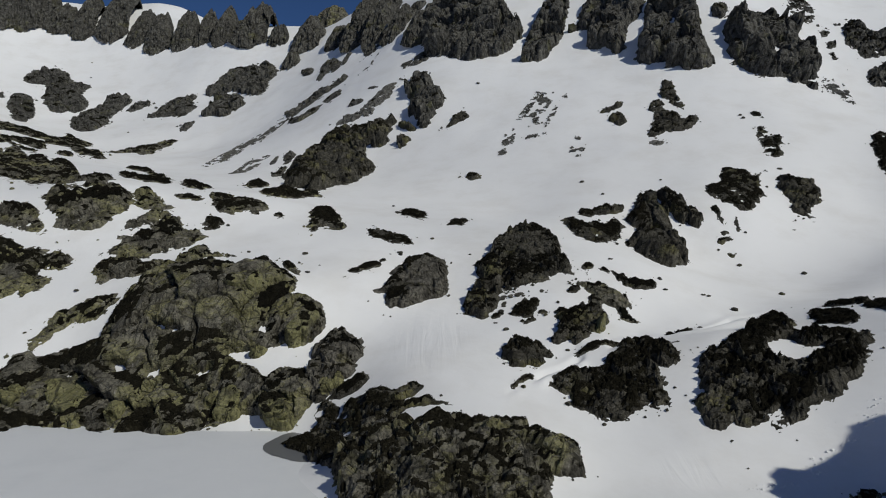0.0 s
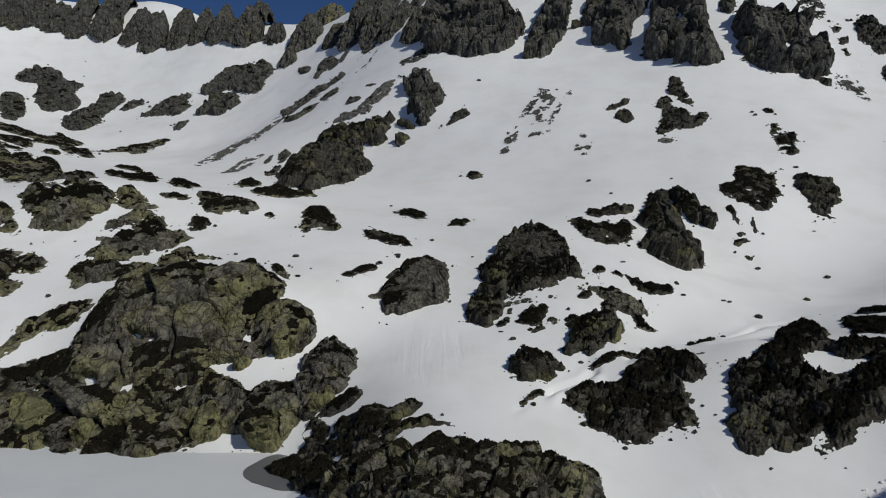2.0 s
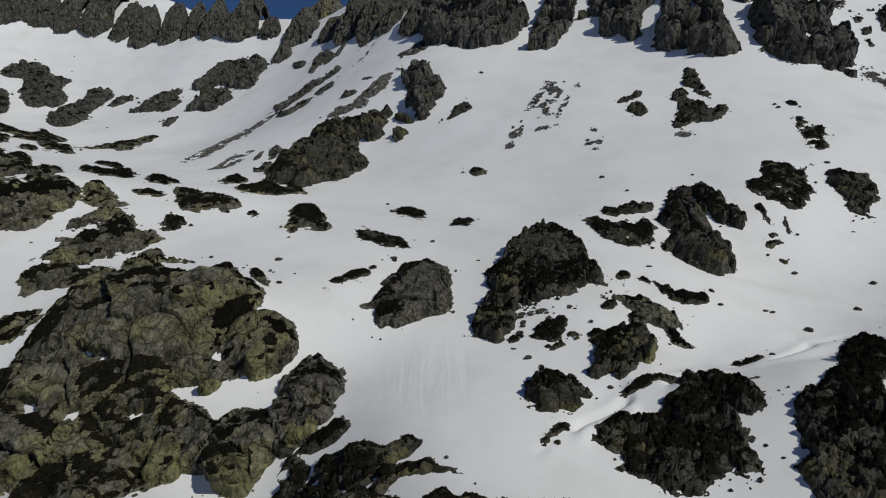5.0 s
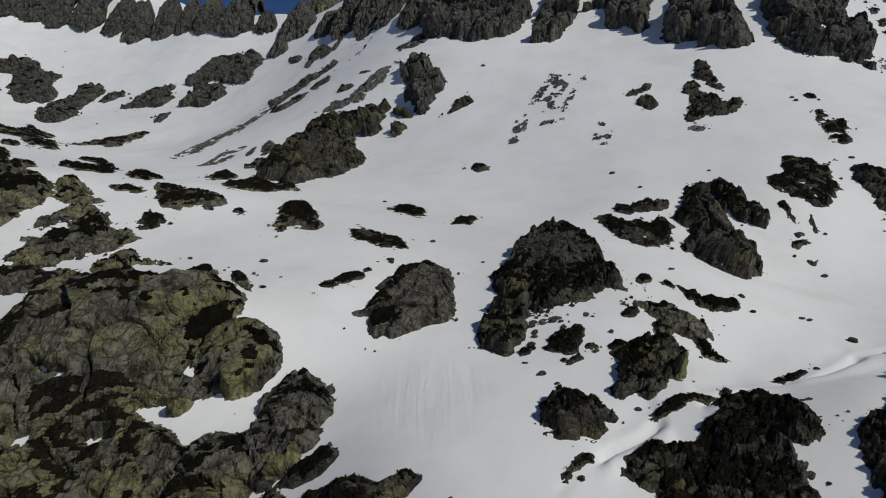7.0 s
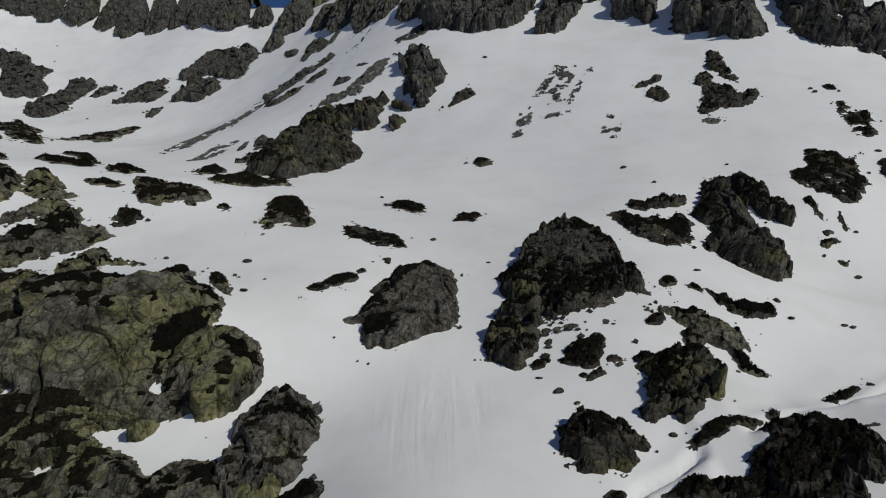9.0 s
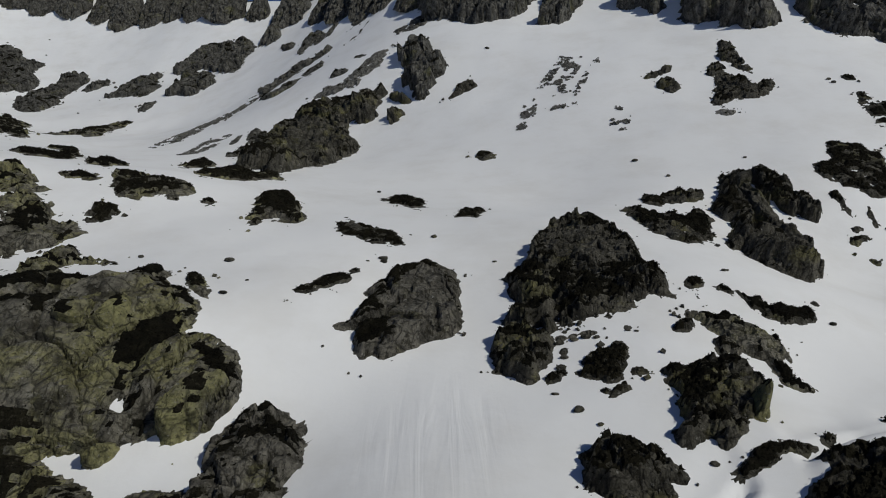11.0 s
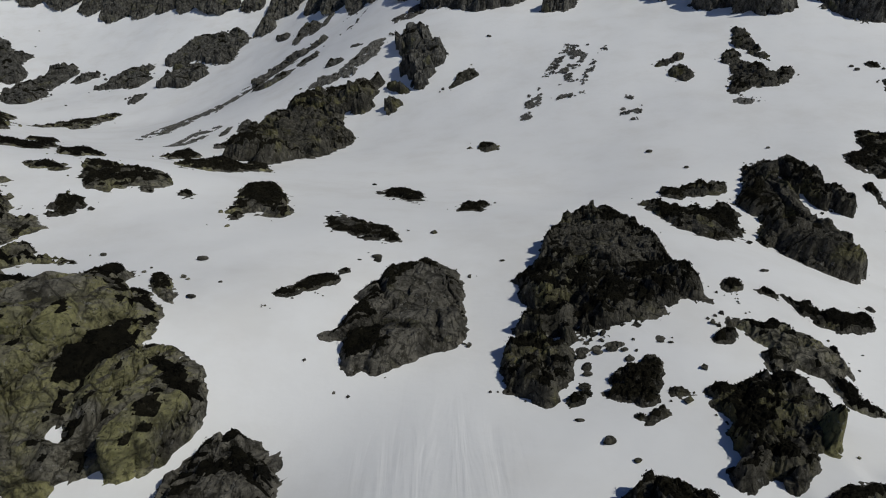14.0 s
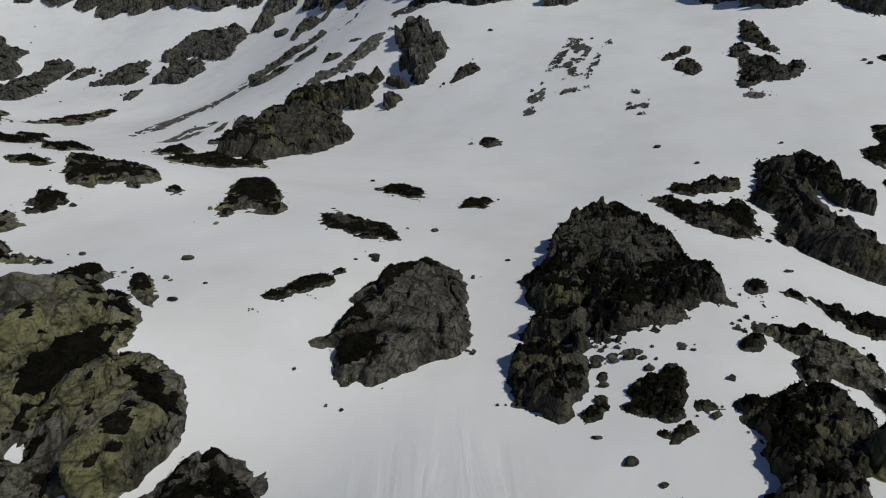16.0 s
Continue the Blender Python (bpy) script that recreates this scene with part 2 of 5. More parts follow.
# hollows round the feet of the rocks
swell(-16, 83, 8, -0.80)
swell(-9, 79, 8, -0.55)
swell(-6, 88, 8, -0.13)
swell(1, 92, 8, -1.10)
swell(5, 84, 8, -0.50)
swell(10, 79, 8, 0.18)
swell(10, 71, 8, -0.25)
swell(28, 81, 8, -0.67)
swell(20, 63, 8, -0.90)
swell(24, 58, 8, -0.11)
swell(-36, 72, 8, 0.13)
swell(-20, 73, 8, -0.55)
swell(28, 92, 8, 0.57)
swell(-11, 92, 8, 0.94)
swell(40, 110, 14, -0.16)
swell(-20, 121, 14, 0.42)
swell(-20, 99, 8, -0.08)
swell(32, 60, 8, -1.20)
swell(40, 69, 8, -1.00)
# the crag beside the valley, whose shadow falls on the snow
swell(50.2, 28.3, 5.1, 16.4)
swell(56.4, 31.7, 7.1, 15.6)
swell(66.6, 34.1, 8.3, 18.8)


def land(x, y):
    """The height of the snow at any place; the lake is level at 0."""
    x, y = np.asarray(x, float), np.asarray(y, float)
    h = BASE[0] + BASE[1] * x + BASE[2] * y
    for sx, sy, reach, rise in SWELLS:
        h = h + rise * np.exp(-((x - sx) ** 2 + (y - sy) ** 2) / reach**2)
    h = 0.5 * (h + np.sqrt(h * h + 0.6)) - 0.2
    far = np.clip((np.hypot(x, y - 150) - 330) / 240, 0, 1)
    far = far * far * (3 - 2 * far)
    return h * (1 - far) + far * (95 + 25 * np.sin(x / 170) * np.cos(y / 210))


def slope(x, y, step=0.6):
    """The upward normals of the land."""
    gx = (land(x + step, y) - land(x - step, y)) / (2 * step)
    gy = (land(x, y + step) - land(x, y - step)) / (2 * step)
    n = np.stack([-gx, -gy, np.ones_like(gx)], -1)
    return n / np.linalg.norm(n, axis=-1, keepdims=True)


def mesh_from(name, verts, faces, material, smooth=False):
    """A mesh from arrays of places and of quads or triangles."""
    me = bpy.data.meshes.new(name)
    verts, faces = np.asarray(verts, np.float32), np.asarray(faces, np.int32)
    me.vertices.add(len(verts))
    me.vertices.foreach_set("co", verts.ravel())
    me.loops.add(faces.size)
    me.loops.foreach_set("vertex_index", faces.ravel())
    me.polygons.add(len(faces))
    me.polygons.foreach_set("loop_start", np.arange(len(faces), dtype=np.int32) * faces.shape[1])
    me.polygons.foreach_set("use_smooth", np.full(len(faces), smooth))
    me.materials.append(material)
    me.update(calc_edges=True)
    return me


def grid_faces(rows, cols):
    a = (np.arange(rows - 1)[:, None] * cols + np.arange(cols - 1)[None]).ravel()
    return np.stack([a, a + 1, a + cols + 1, a + cols], 1)


def compact(verts, faces):
    """Leaves out the points that no face uses."""
    used, index = np.unique(faces, return_inverse=True)
    return verts[used], index.reshape(faces.shape), used


STREAM_X = (4, 7.9, 10.7, 14, 19.3, 29.4, 36.3, 46)
STREAM_Y = (62, 65.7, 68.7, 70.9, 73, 78, 82.6, 88)


def drift(x, y, height):
    """Drifts and sun cups on the snow, gentler on the lake."""
    p = np.stack([x, y, np.zeros_like(x)], 1)
    relief = rough_noise(p / 16.0, 2, 41) * 0.28 + rough_noise(p / 4.5, 3, 47) * 0.07
    relief = relief * np.clip(height / 1.5, 0.04, 1) * np.clip(np.hypot(x, y) / 150, 1, 2.0)
    # the undercut channel of a buried stream
    way = np.interp(x, STREAM_X, STREAM_Y) + 0.5 * smooth_noise(p / 3.1, 5)
    side = (y - way) * 0.86
    open_here = np.clip((smooth_noise(np.stack([x / 4.2, 0 * x, 0 * x], 1), 9) + 0.55) * 2, 0, 1) * np.clip((x - 6) / 3, 0, 1) * np.clip((45 - x) / 5, 0, 1)
    groove = -0.75 * np.exp(-((side / 0.42) ** 2)) + 0.30 * np.exp(-(((side + 1.3) / 0.9) ** 2)) - 0.25 * np.exp(-(((side - 1.5) / 1.4) ** 2))
    return relief + groove * open_here


def make_ground():
    near, r = [], 30.0
    while r < 560:
        near.append(r)
        r += max(0.38, 0.0062 * r)
    radii = np.array([0.5, 4, 9, 15, 20, 25, *near, 600, 680, 800, 1000, 1300, 1700, 2300, 3000])
    angles = np.radians(np.concatenate([np.linspace(-48, 48, 560), np.linspace(48, 312, 90)[1:]]))
    rr, aa = np.meshgrid(radii, angles, indexing="ij")
    x, y = (rr * np.sin(aa)).ravel(), (rr * np.cos(aa) - 8).ravel()
    z = land(x, y)
    z = z + drift(x, y, z)
    me = mesh_from("ground", np.stack([x, y, z], 1), grid_faces(len(radii), len(angles)), SNOW, True)
    return tagged(new("ground", me), "snow-covered corrie floor and slopes, spring snow with faint dust", "snow", kind="structure")


make_ground()


# ---- rocks ----
def ellipse_depth(x, y, lobe):
    cx, cy, a, b, turn = lobe[:5]
    c, s = math.cos(radians(turn)), math.sin(radians(turn))
    u, v = (x - cx) * c + (y - cy) * s, -(x - cx) * s + (y - cy) * c
    return 1 - np.sqrt((u / a) ** 2 + (v / b) ** 2)


STONE_BOX = np.array([(-1, -1, -0.7), (1, -1, -0.7), (1, 1, -0.7), (-1, 1, -0.7), (-0.8, -0.7, 0.7), (0.7, -0.8, 0.7), (0.8, 0.7, 0.7), (-0.7, 0.8, 0.7)])
STONE_SIDES = np.array([(0, 3, 2, 1), (4, 5, 6, 7), (0, 1, 5, 4), (1, 2, 6, 5), (2, 3, 7, 6), (3, 0, 4, 7)])


def islands(keep):
    """Numbers the joined pieces of a grid of kept squares."""
    label = np.where(keep, np.arange(keep.size).reshape(keep.shape) + 1, 0)
    while True:
        before = label
        wide = np.pad(label, 1)
        label = np.where(keep, np.maximum.reduce([wide[1:-1, 1:-1], wide[:-2, 1:-1], wide[2:, 1:-1], wide[1:-1, :-2], wide[1:-1, 2:]]), 0)
        # jump along the labels, so that long pieces settle quickly
        flat = label.ravel()
        flat = np.where(flat > 0, np.maximum(flat, flat[np.maximum(flat - 1, 0)]), 0)
        label = flat.reshape(keep.shape)
        if (label == before).all():
            return label


def outcrop(name, label, category, lobes, pockets=(), mats=(), bare=(), step=0.2, lean=0.5, heath=0.4, rock=None, block=1.3, seed=1, group="", upright=1.0, patchy=0.25, rugged=1.4, frayed=1.0):
    """Bedrock that breaks through the snow: bulks joined into one, split into tilted joint blocks, with heath on its ledges.
    lobes: x, y, half length, half width, turn, height. pockets: where snow lies on it; mats: where heath grows; bare: where it does not."""
    pad = 0.45 * max(l[3] for l in lobes) + 1.2
    reach = [max(l[2], l[3]) for l in lobes]
    x0, x1 = min(l[0] - r for l, r in zip(lobes, reach)) - pad, max(l[0] + r for l, r in zip(lobes, reach)) + pad
    y0, y1 = min(l[1] - r for l, r in zip(lobes, reach)) - pad, max(l[1] + r for l, r in zip(lobes, reach)) + pad
    xs, ys = np.arange(x0, x1, step), np.arange(y0, y1, step)
    gx, gy = np.meshgrid(xs, ys)
    shape = gx.shape
    x, y = gx.ravel(), gy.ravel()
    flat = np.stack([x, y, np.zeros_like(x)], 1)
    typical = float(np.median([l[3] for l in lobes]))
    # an uneven outline, coarse and fine
    wob = max(0.9, typical * 0.45)
    swing = min(typical * 0.4, 0.35 + 0.05 * typical + 1.5 * step) * (0.3 + 0.7 * frayed)
    wx = rough_noise(flat / wob, 5, seed, 0.58) * swing
    wy = rough_noise(flat / wob + 31.7, 5, seed + 5, 0.58) * swing
    depth, height = np.full(len(x), -9.0), np.zeros(len(x))
    for l in lobes:
        narrow = min(l[2], l[3])
        d = ellipse_depth(x + wx, y + wy, l) * narrow
        height = np.maximum(height, l[5] * np.clip(d / narrow * 3.2, 0, 1) ** 0.6)
        depth = np.maximum(depth, d)
    fringe = rough_noise(flat / (2.4 * step + 0.42), 4, seed + 7, 0.7) * min(0.34 + 0.12 * typical, 0.36 + 2.6 * step) * frayed
    depth = depth + np.clip(fringe, -1.6, 1.2)
    for l in pockets:
        narrow = min(l[2], l[3])
        d = ellipse_depth(x + wx * 1.1, y + wy * 1.1, l) * narrow + fringe * min(0.8, narrow)
        depth = np.where(d > -0.5, np.minimum(depth, -d), depth)
    # snow lies in hollows of the rock
    if patchy > 0:
        hollow = rough_noise(flat * np.array([0.6, 1.25, 1.0]) / (0.8 * typical + 1.0) + 77.0, 4, seed + 90, 0.62)
        rocky = (0.60 - 0.85 * patchy - hollow) * (1.2 + 1.4 * typical)
        fleck = rough_noise(flat / (0.9 + 3.0 * step) + 53.0, 4, seed + 92, 0.72)
        rocky = np.minimum(rocky, (0.56 - 0.75 * patchy + 0.22 * np.clip(depth / (0.3 * typical + 0.4), 0, 1) - fleck) * (0.9 + 2.0 * step))
        depth = np.minimum(depth, np.maximum(rocky, -0.8))
    edge = np.clip(depth / 0.5, 0, 1)
    ground = land(x, y)
    n = slope(x, y, max(0.6, step * 2))
    way = np.stack([n[:, 0] * 2 * lean, n[:, 1] * 2 * lean, n[:, 2]], 1)
    way /= np.linalg.norm(way, axis=1, keepdims=True)
    base = np.stack([x, y, ground], 1)
    # joints run a little west of the slope's fall
    turn = np.array([[0.9, 0.44, 0], [-0.44, 0.9, 0], [0, 0, 1.0]])
    live = np.flatnonzero(depth > -1.1)
    p = (base[live] @ turn) / block + seed * 3.1
    warp = np.stack([rough_noise(p * 0.7, 3, seed + 11), rough_noise(p * 0.7 + 9, 3, seed + 12), rough_noise(p * 0.7 + 21, 3, seed + 13)], 1)
    big = blocks(p * np.array([0.42, 0.30, 0.30 / upright]) + warp * 0.16, seed + 20)
    small = blocks(p * np.array([1.25, 0.85, 0.8 / upright]) + warp * 0.25, seed + 30)
    coarse = (big[2] - 0.5) * 0.62 + big[3] * 0.6 - 0.40 * np.exp(-((big[1] - big[0]) / 0.04) ** 2)
    fine = (small[2] - 0.5) * 0.26 + small[3] * 0.3 - 0.15 * np.exp(-((small[1] - small[0]) / 0.06) ** 2)
    fine += rough_noise(p * 2.3, 4, seed + 40) * 0.16
    relief, bulge, big_own, small_own, sideways = np.zeros(len(x)), np.zeros(len(x)), np.zeros(len(x)), np.zeros(len(x)), np.zeros((len(x), 2))
    relief[live] = coarse * block * (0.7 + 0.3 * rugged) + fine * rugged * (min(block, 1.0) + 0.3 * max(block - 2.4, 0))
    bulge[live] = rough_noise(p * 0.33, 3, seed + 50)
    big_own[live], small_own[live] = big[2], small[2]
    sideways[live] = np.stack([rough_noise(p * 2.1 + 5, 3, seed + 60), rough_noise(p * 2.1 + 13, 3, seed + 61)], 1)
    tall = np.clip(height, 0.2, 1.6 + 0.25 * np.clip(height - 1.6, 0, 12))
    lift = height * (0.5 + 0.3 * bulge) + relief * 0.6 * np.clip(tall / 1.2, 0.3, 3) * edge
    lift = np.where(depth > 0, np.maximum(lift * np.clip(depth / 0.3, 0.2, 1), 0.03), 0.03) + np.clip(depth, -0.9, 0) * 0.9
    verts = base + way * lift[:, None]
    drifted = drift(x, y, ground)
    verts[:, 2] += drifted
    verts[:, :2] += sideways * (min(block, 1.3) * 0.12 * edge)[:, None]
    faces = grid_faces(*shape)
    deep = depth[faces].max(1)
    keep = deep > -0.55
    piece = islands(keep.reshape(shape[0] - 1, shape[1] - 1)).ravel()
    thing = new(name)
    middle = lobes[0]
    foot = Vector((middle[0], middle[1], float(land(middle[0], middle[1]))))
    thing.location = foot
    tagged(thing, label, category, group)
    numbers, sizes = np.unique(piece[keep], return_counts=True)
    shown = np.array([deep[piece == k].max() > 0.04 for k in numbers]) if len(numbers) else []
    crumbs = []
    for k, size, seen in zip(numbers, sizes, shown):
        if not seen:
            continue
        if size < 60 and len(numbers) > 1:
            crumbs.append(faces[piece == k])
            continue
        v, f, _ = compact(verts - np.array(foot), faces[piece == k])
        body = new("rock", mesh_from("rock", v, f, rock or GRANITE))
        body.parent = thing
    parts = [compact(verts - np.array(foot), np.concatenate(crumbs))[:2]] if crumbs else []
    rng = np.random.default_rng(seed + 5)
    near = np.flatnonzero((depth < -0.12) & (depth > -0.5 - 0.35 * typical - step))
    if len(near) and upright == 1:
        strewn = rough_noise(flat[near] / (1.5 + typical), 3, seed + 95)
        near = near[strewn > 0.12]
        spots = rng.choice(near, min(len(near), int(3 + 7 * rng.random())), replace=False) if len(near) else []
        for spot in spots:
            size = (0.06 + 0.20 * rng.random() ** 3) * max(1, step / 0.22)
            shape_of = STONE_BOX * rng.uniform(0.55, 1.2, 3) * rng.uniform(0.7, 1.15, (8, 3)) * size
            parts.append((shape_of @ np.array(Euler(rng.uniform(-0.7, 0.7, 3)).to_matrix()) + base[spot] + (0, 0, drifted[spot] + size * 0.3) - np.array(foot), STONE_SIDES))
    if parts:
        shift = np.cumsum([0] + [len(v) for v, _ in parts])
        v, f = np.concatenate([v for v, _ in parts]), np.concatenate([f + k for (_, f), k in zip(parts, shift)])
        body = new("loose_stone", mesh_from("loose_stone", v, f, rock or GRANITE))
        body.parent = thing
        tagged(body, kind="stuff")
    if heath <= 0:
        return thing
    # heath mats on the flatter ledges
    tri = verts[faces]
    nz = np.cross(tri[:, 2] - tri[:, 0], tri[:, 3] - tri[:, 1])
    nz = nz[:, 2] / (np.linalg.norm(nz, axis=1) + 1e-9)
    mid = tri.mean(1)
    inner = np.flatnonzero(depth[faces].min(1) > 0.02)
    faces, mid, nz = faces[inner], mid[inner], nz[inner]
    if len(faces) < 6:
        return thing
    gentle = slope(mid[:, 0], mid[:, 1], 2.0)[:, 2]
    cover = rough_noise(mid / (1.4 + 0.55 * block) + seed, 6, seed + 70, 0.78) * 2.1 + (np.clip(nz, 0, 1) - 0.66) * 0.6 + (gentle - 0.85) * 0.9 + (heath - 0.40) * 1.5
    cover += (small_own[faces[:, 0]] - 0.5) * 0.75 + (big_own[faces[:, 0]] - 0.5) * 0.3
    cover += 0.22 * np.exp(-((depth[faces].mean(1) - 0.5) / 0.7) ** 2)
    for l in mats:
        cover += 1.9 * np.clip(ellipse_depth(mid[:, 0], mid[:, 1], l) * 2.5 + 0.4, 0, 1)
    for l in bare:
        cover -= 1.0 * np.clip(ellipse_depth(mid[:, 0], mid[:, 1], l) * 2.5 + 0.4, 0, 1)
    mat = (cover > 0.08) & (nz > 0.28) & (depth[faces].min(1) > 0.02)
    if mat.sum() < 6:
        return thing
    lumps = 0.07 + 0.16 * np.clip(rough_noise(verts / 0.55, 3, seed + 80) + 0.35, 0, 1) + 0.10 * np.clip(rough_noise(verts / 1.9, 2, seed + 83), 0, 1)
    skin = verts + n * (lumps * np.clip(step / 0.2, 1, 2.2))[:, None]
    count = np.zeros(len(verts))
    np.add.at(count, faces[mat].ravel(), 1)
    skin = np.where((count < 4)[:, None], verts - n * 0.05, skin)
    v, f, _ = compact(skin - np.array(foot), faces[mat])
    # tufts: tilted little blades in clumps
    rng = np.random.default_rng(seed)
    chosen = np.flatnonzero(mat)
    size = max(0.11, step * 0.65)
    per = 2
    at = np.repeat(skin[faces[chosen]].mean(1), per, 0) + rng.normal(0, step * 0.45, (len(chosen) * per, 3)) * (1, 1, 0.3)
    spin = rng.uniform(0, 2 * math.pi, len(at))
    across = np.stack([np.cos(spin), np.sin(spin), rng.uniform(-0.4, 0.4, len(at))], 1) * (size * rng.uniform(0.4, 1.0, (len(at), 1)))
    rise = np.stack([rng.normal(0, 0.45, len(at)), rng.normal(0, 0.45, len(at)), rng.uniform(0.3, 1.0, len(at))], 1) * (size * rng.uniform(0.5, 1.2, (len(at), 1)))
    tufts = np.stack([at - across - rise * 0.3, at + across - rise * 0.3, at + rise], 1).reshape(-1, 3) - np.array(foot)
    both = np.concatenate([np.concatenate([f[:, [0, 1, 2]], f[:, [0, 2, 3]]]), np.arange(len(tufts)).reshape(-1, 3) + len(v)])
    shrubs = new("shrub_mat", mesh_from("shrub_mat", np.concatenate([v, tufts]), both, HEATH))
    shrubs.parent = thing
    tagged(shrubs, "dark evergreen heath cushions", kind="stuff")
    return thing


def buttress(x, y, width, height, seed, rock=None):
    """A pillar of the cliff band: a jagged, ribbed wall of rock that leans into the slope."""
    across, up = 44, 36
    n = slope(np.array([x]), np.array([y]), 12.0)[0]
    out = Vector((n[0], n[1], 0)).normalized()
    out = (out * 0.6 + Vector((-x * 0.2, -y, 0)).normalized() * 0.4).normalized()
    side = Vector((-out.y, out.x, 0))
    u, v = np.meshgrid(np.linspace(-1, 1, across), np.linspace(0, 1, up))
    u, v = u.ravel(), v.ravel()
    rng = np.random.default_rng(seed)
    q = np.stack([u * width / 7.0, 0 * u + seed * 1.7, 0 * u], 1)
    crest = blocks(q * np.array([2.6, 1, 1]) + 0.3 * rough_noise(q * 3, 2, seed + 1)[:, None], seed + 6)
    top = 1 - 0.36 * np.abs(u + rng.uniform(-0.35, 0.35)) ** 2.4 + 0.11 * (crest[2] - 0.6) + 0.08 * rough_noise(q * 4.0, 3, seed, 0.6)
    low = 0.10 * rough_noise(q * 1.7 + 40, 3, seed + 3) + 0.13 * np.abs(u) ** 2
    rise = (low + v * (np.clip(top, 0.15, 1.3) - low)) * height
    body = np.stack([u * width / 3.6, 0 * u + seed, rise / 11.0], 1)
    ribs = blocks(body * np.array([1.1, 1, 0.9]), seed + 20)
    thin = blocks(body * np.array([3.0, 1, 2.6]), seed + 30)
    bulge = (1 - np.abs(u) ** 2.2) * 0.34 * width + (ribs[2] - 0.5) * 0.20 * width + ribs[3] * 0.10 * width
    bulge += (thin[2] - 0.5) * 0.9 + thin[3] * 0.8 - 0.7 * np.exp(-((thin[1] - thin[0]) / 0.08) ** 2) + rough_noise(body * 5.0, 3, seed + 40) * 0.6
    back = rise * (0.42 + 0.12 * v) + 1.2 * v**6 * width * 0.3
    spread = u * width * (1 - 0.10 * v) + rough_noise(np.stack([v * 3, u * 2, 0 * u + seed], 1), 3, seed + 9) * 0.07 * width
    z0 = float(land(x, y)) - 2.0
    px = x + side.x * spread + out.x * (bulge - back)
    py = y + side.y * spread + out.y * (bulge - back)
    verts = np.stack([px, py, z0 + rise], 1)
    # the back of the wall goes down into the slope
    tops = verts[-across:] - np.array(out) * (0.9 * width)
    tops[:, 2] -= 0.25 * height
    verts = np.concatenate([verts, tops])
    foot = np.array((x, y, z0 + 2.0))
    ob = new("cliff", mesh_from("cliff", verts - foot, grid_faces(up + 1, across), rock or CLIFF_ROCK))
    ob.location = foot
    return tagged(ob, "grey granite cliff buttress with vertical cracks under the ridge", "cliff", "cliff buttresses")


def stone_mesh(seed, flat=0.7, rock=None, rings=9, spokes=14):
    """One angular boulder of about unit radius."""
    v = [(0, 0, 1.0)]
    for i in range(1, rings):
        a = math.pi * i / rings
        for j in range(spokes):
            b = 2 * math.pi * (j + 0.5 * (i % 2)) / spokes
            v.append((math.sin(a) * math.cos(b), math.sin(a) * math.sin(b), math.cos(a)))
    v.append((0, 0, -1.0))
    v = np.array(v)
    rng = np.random.default_rng(seed)
    r = np.full(len(v), 1.0)
    for _ in range(9):
        d = rng.normal(size=3)
        d /= np.linalg.norm(d)
        cut = rng.uniform(0.62, 0.95)
        r = np.minimum(r, cut / np.clip(v @ d, 0.05, None))
    r *= 1 + 0.10 * rough_noise(v * 2.3 + seed, 3, seed)
    v = v * r[:, None] * (1, 1, flat)
    f = [(0, 1 + j, 1 + (j + 1) % spokes) for j in range(spokes)]
    for i in range(rings - 2):
        for j in range(spokes):
            a, b = 1 + i * spokes + j, 1 + i * spokes + (j + 1) % spokes
            f += [(a, a + spokes, b + spokes), (a, b + spokes, b)]
    last = len(v) - 1
    f += [(last, last - spokes + (j + 1) % spokes, last - spokes + j) for j in range(spokes)]
    return mesh_from("boulder", v, f, rock or DARK_ROCK)


STONES = [stone_mesh(s, 0.55 + 0.08 * (s % 4)) for s in range(6)]


def boulder(x, y, a, b, turn, label="dark granite boulder half sunk in snow", group="boulders on the snow"):
    """A loose stone, sunk a little into the snow."""
    a, b = min(a * 0.75, 0.6), b * 0.75
    size = max(min(a, b * 1.6), 0.14)
    ob = new("boulder", STONES[int(abs(x * 7 + y * 13)) % len(STONES)])
    z = float(land(x, y))
    z += float(drift(np.array([x]), np.array([y]), z)[0])
    ob.matrix_world = pose(x, y, z + 0.12 * size, 0, 0, turn) @ Matrix.Diagonal((max(a, 0.15), size * 0.85, size * 0.8, 1))
    return tagged(ob, label, "boulder", group)


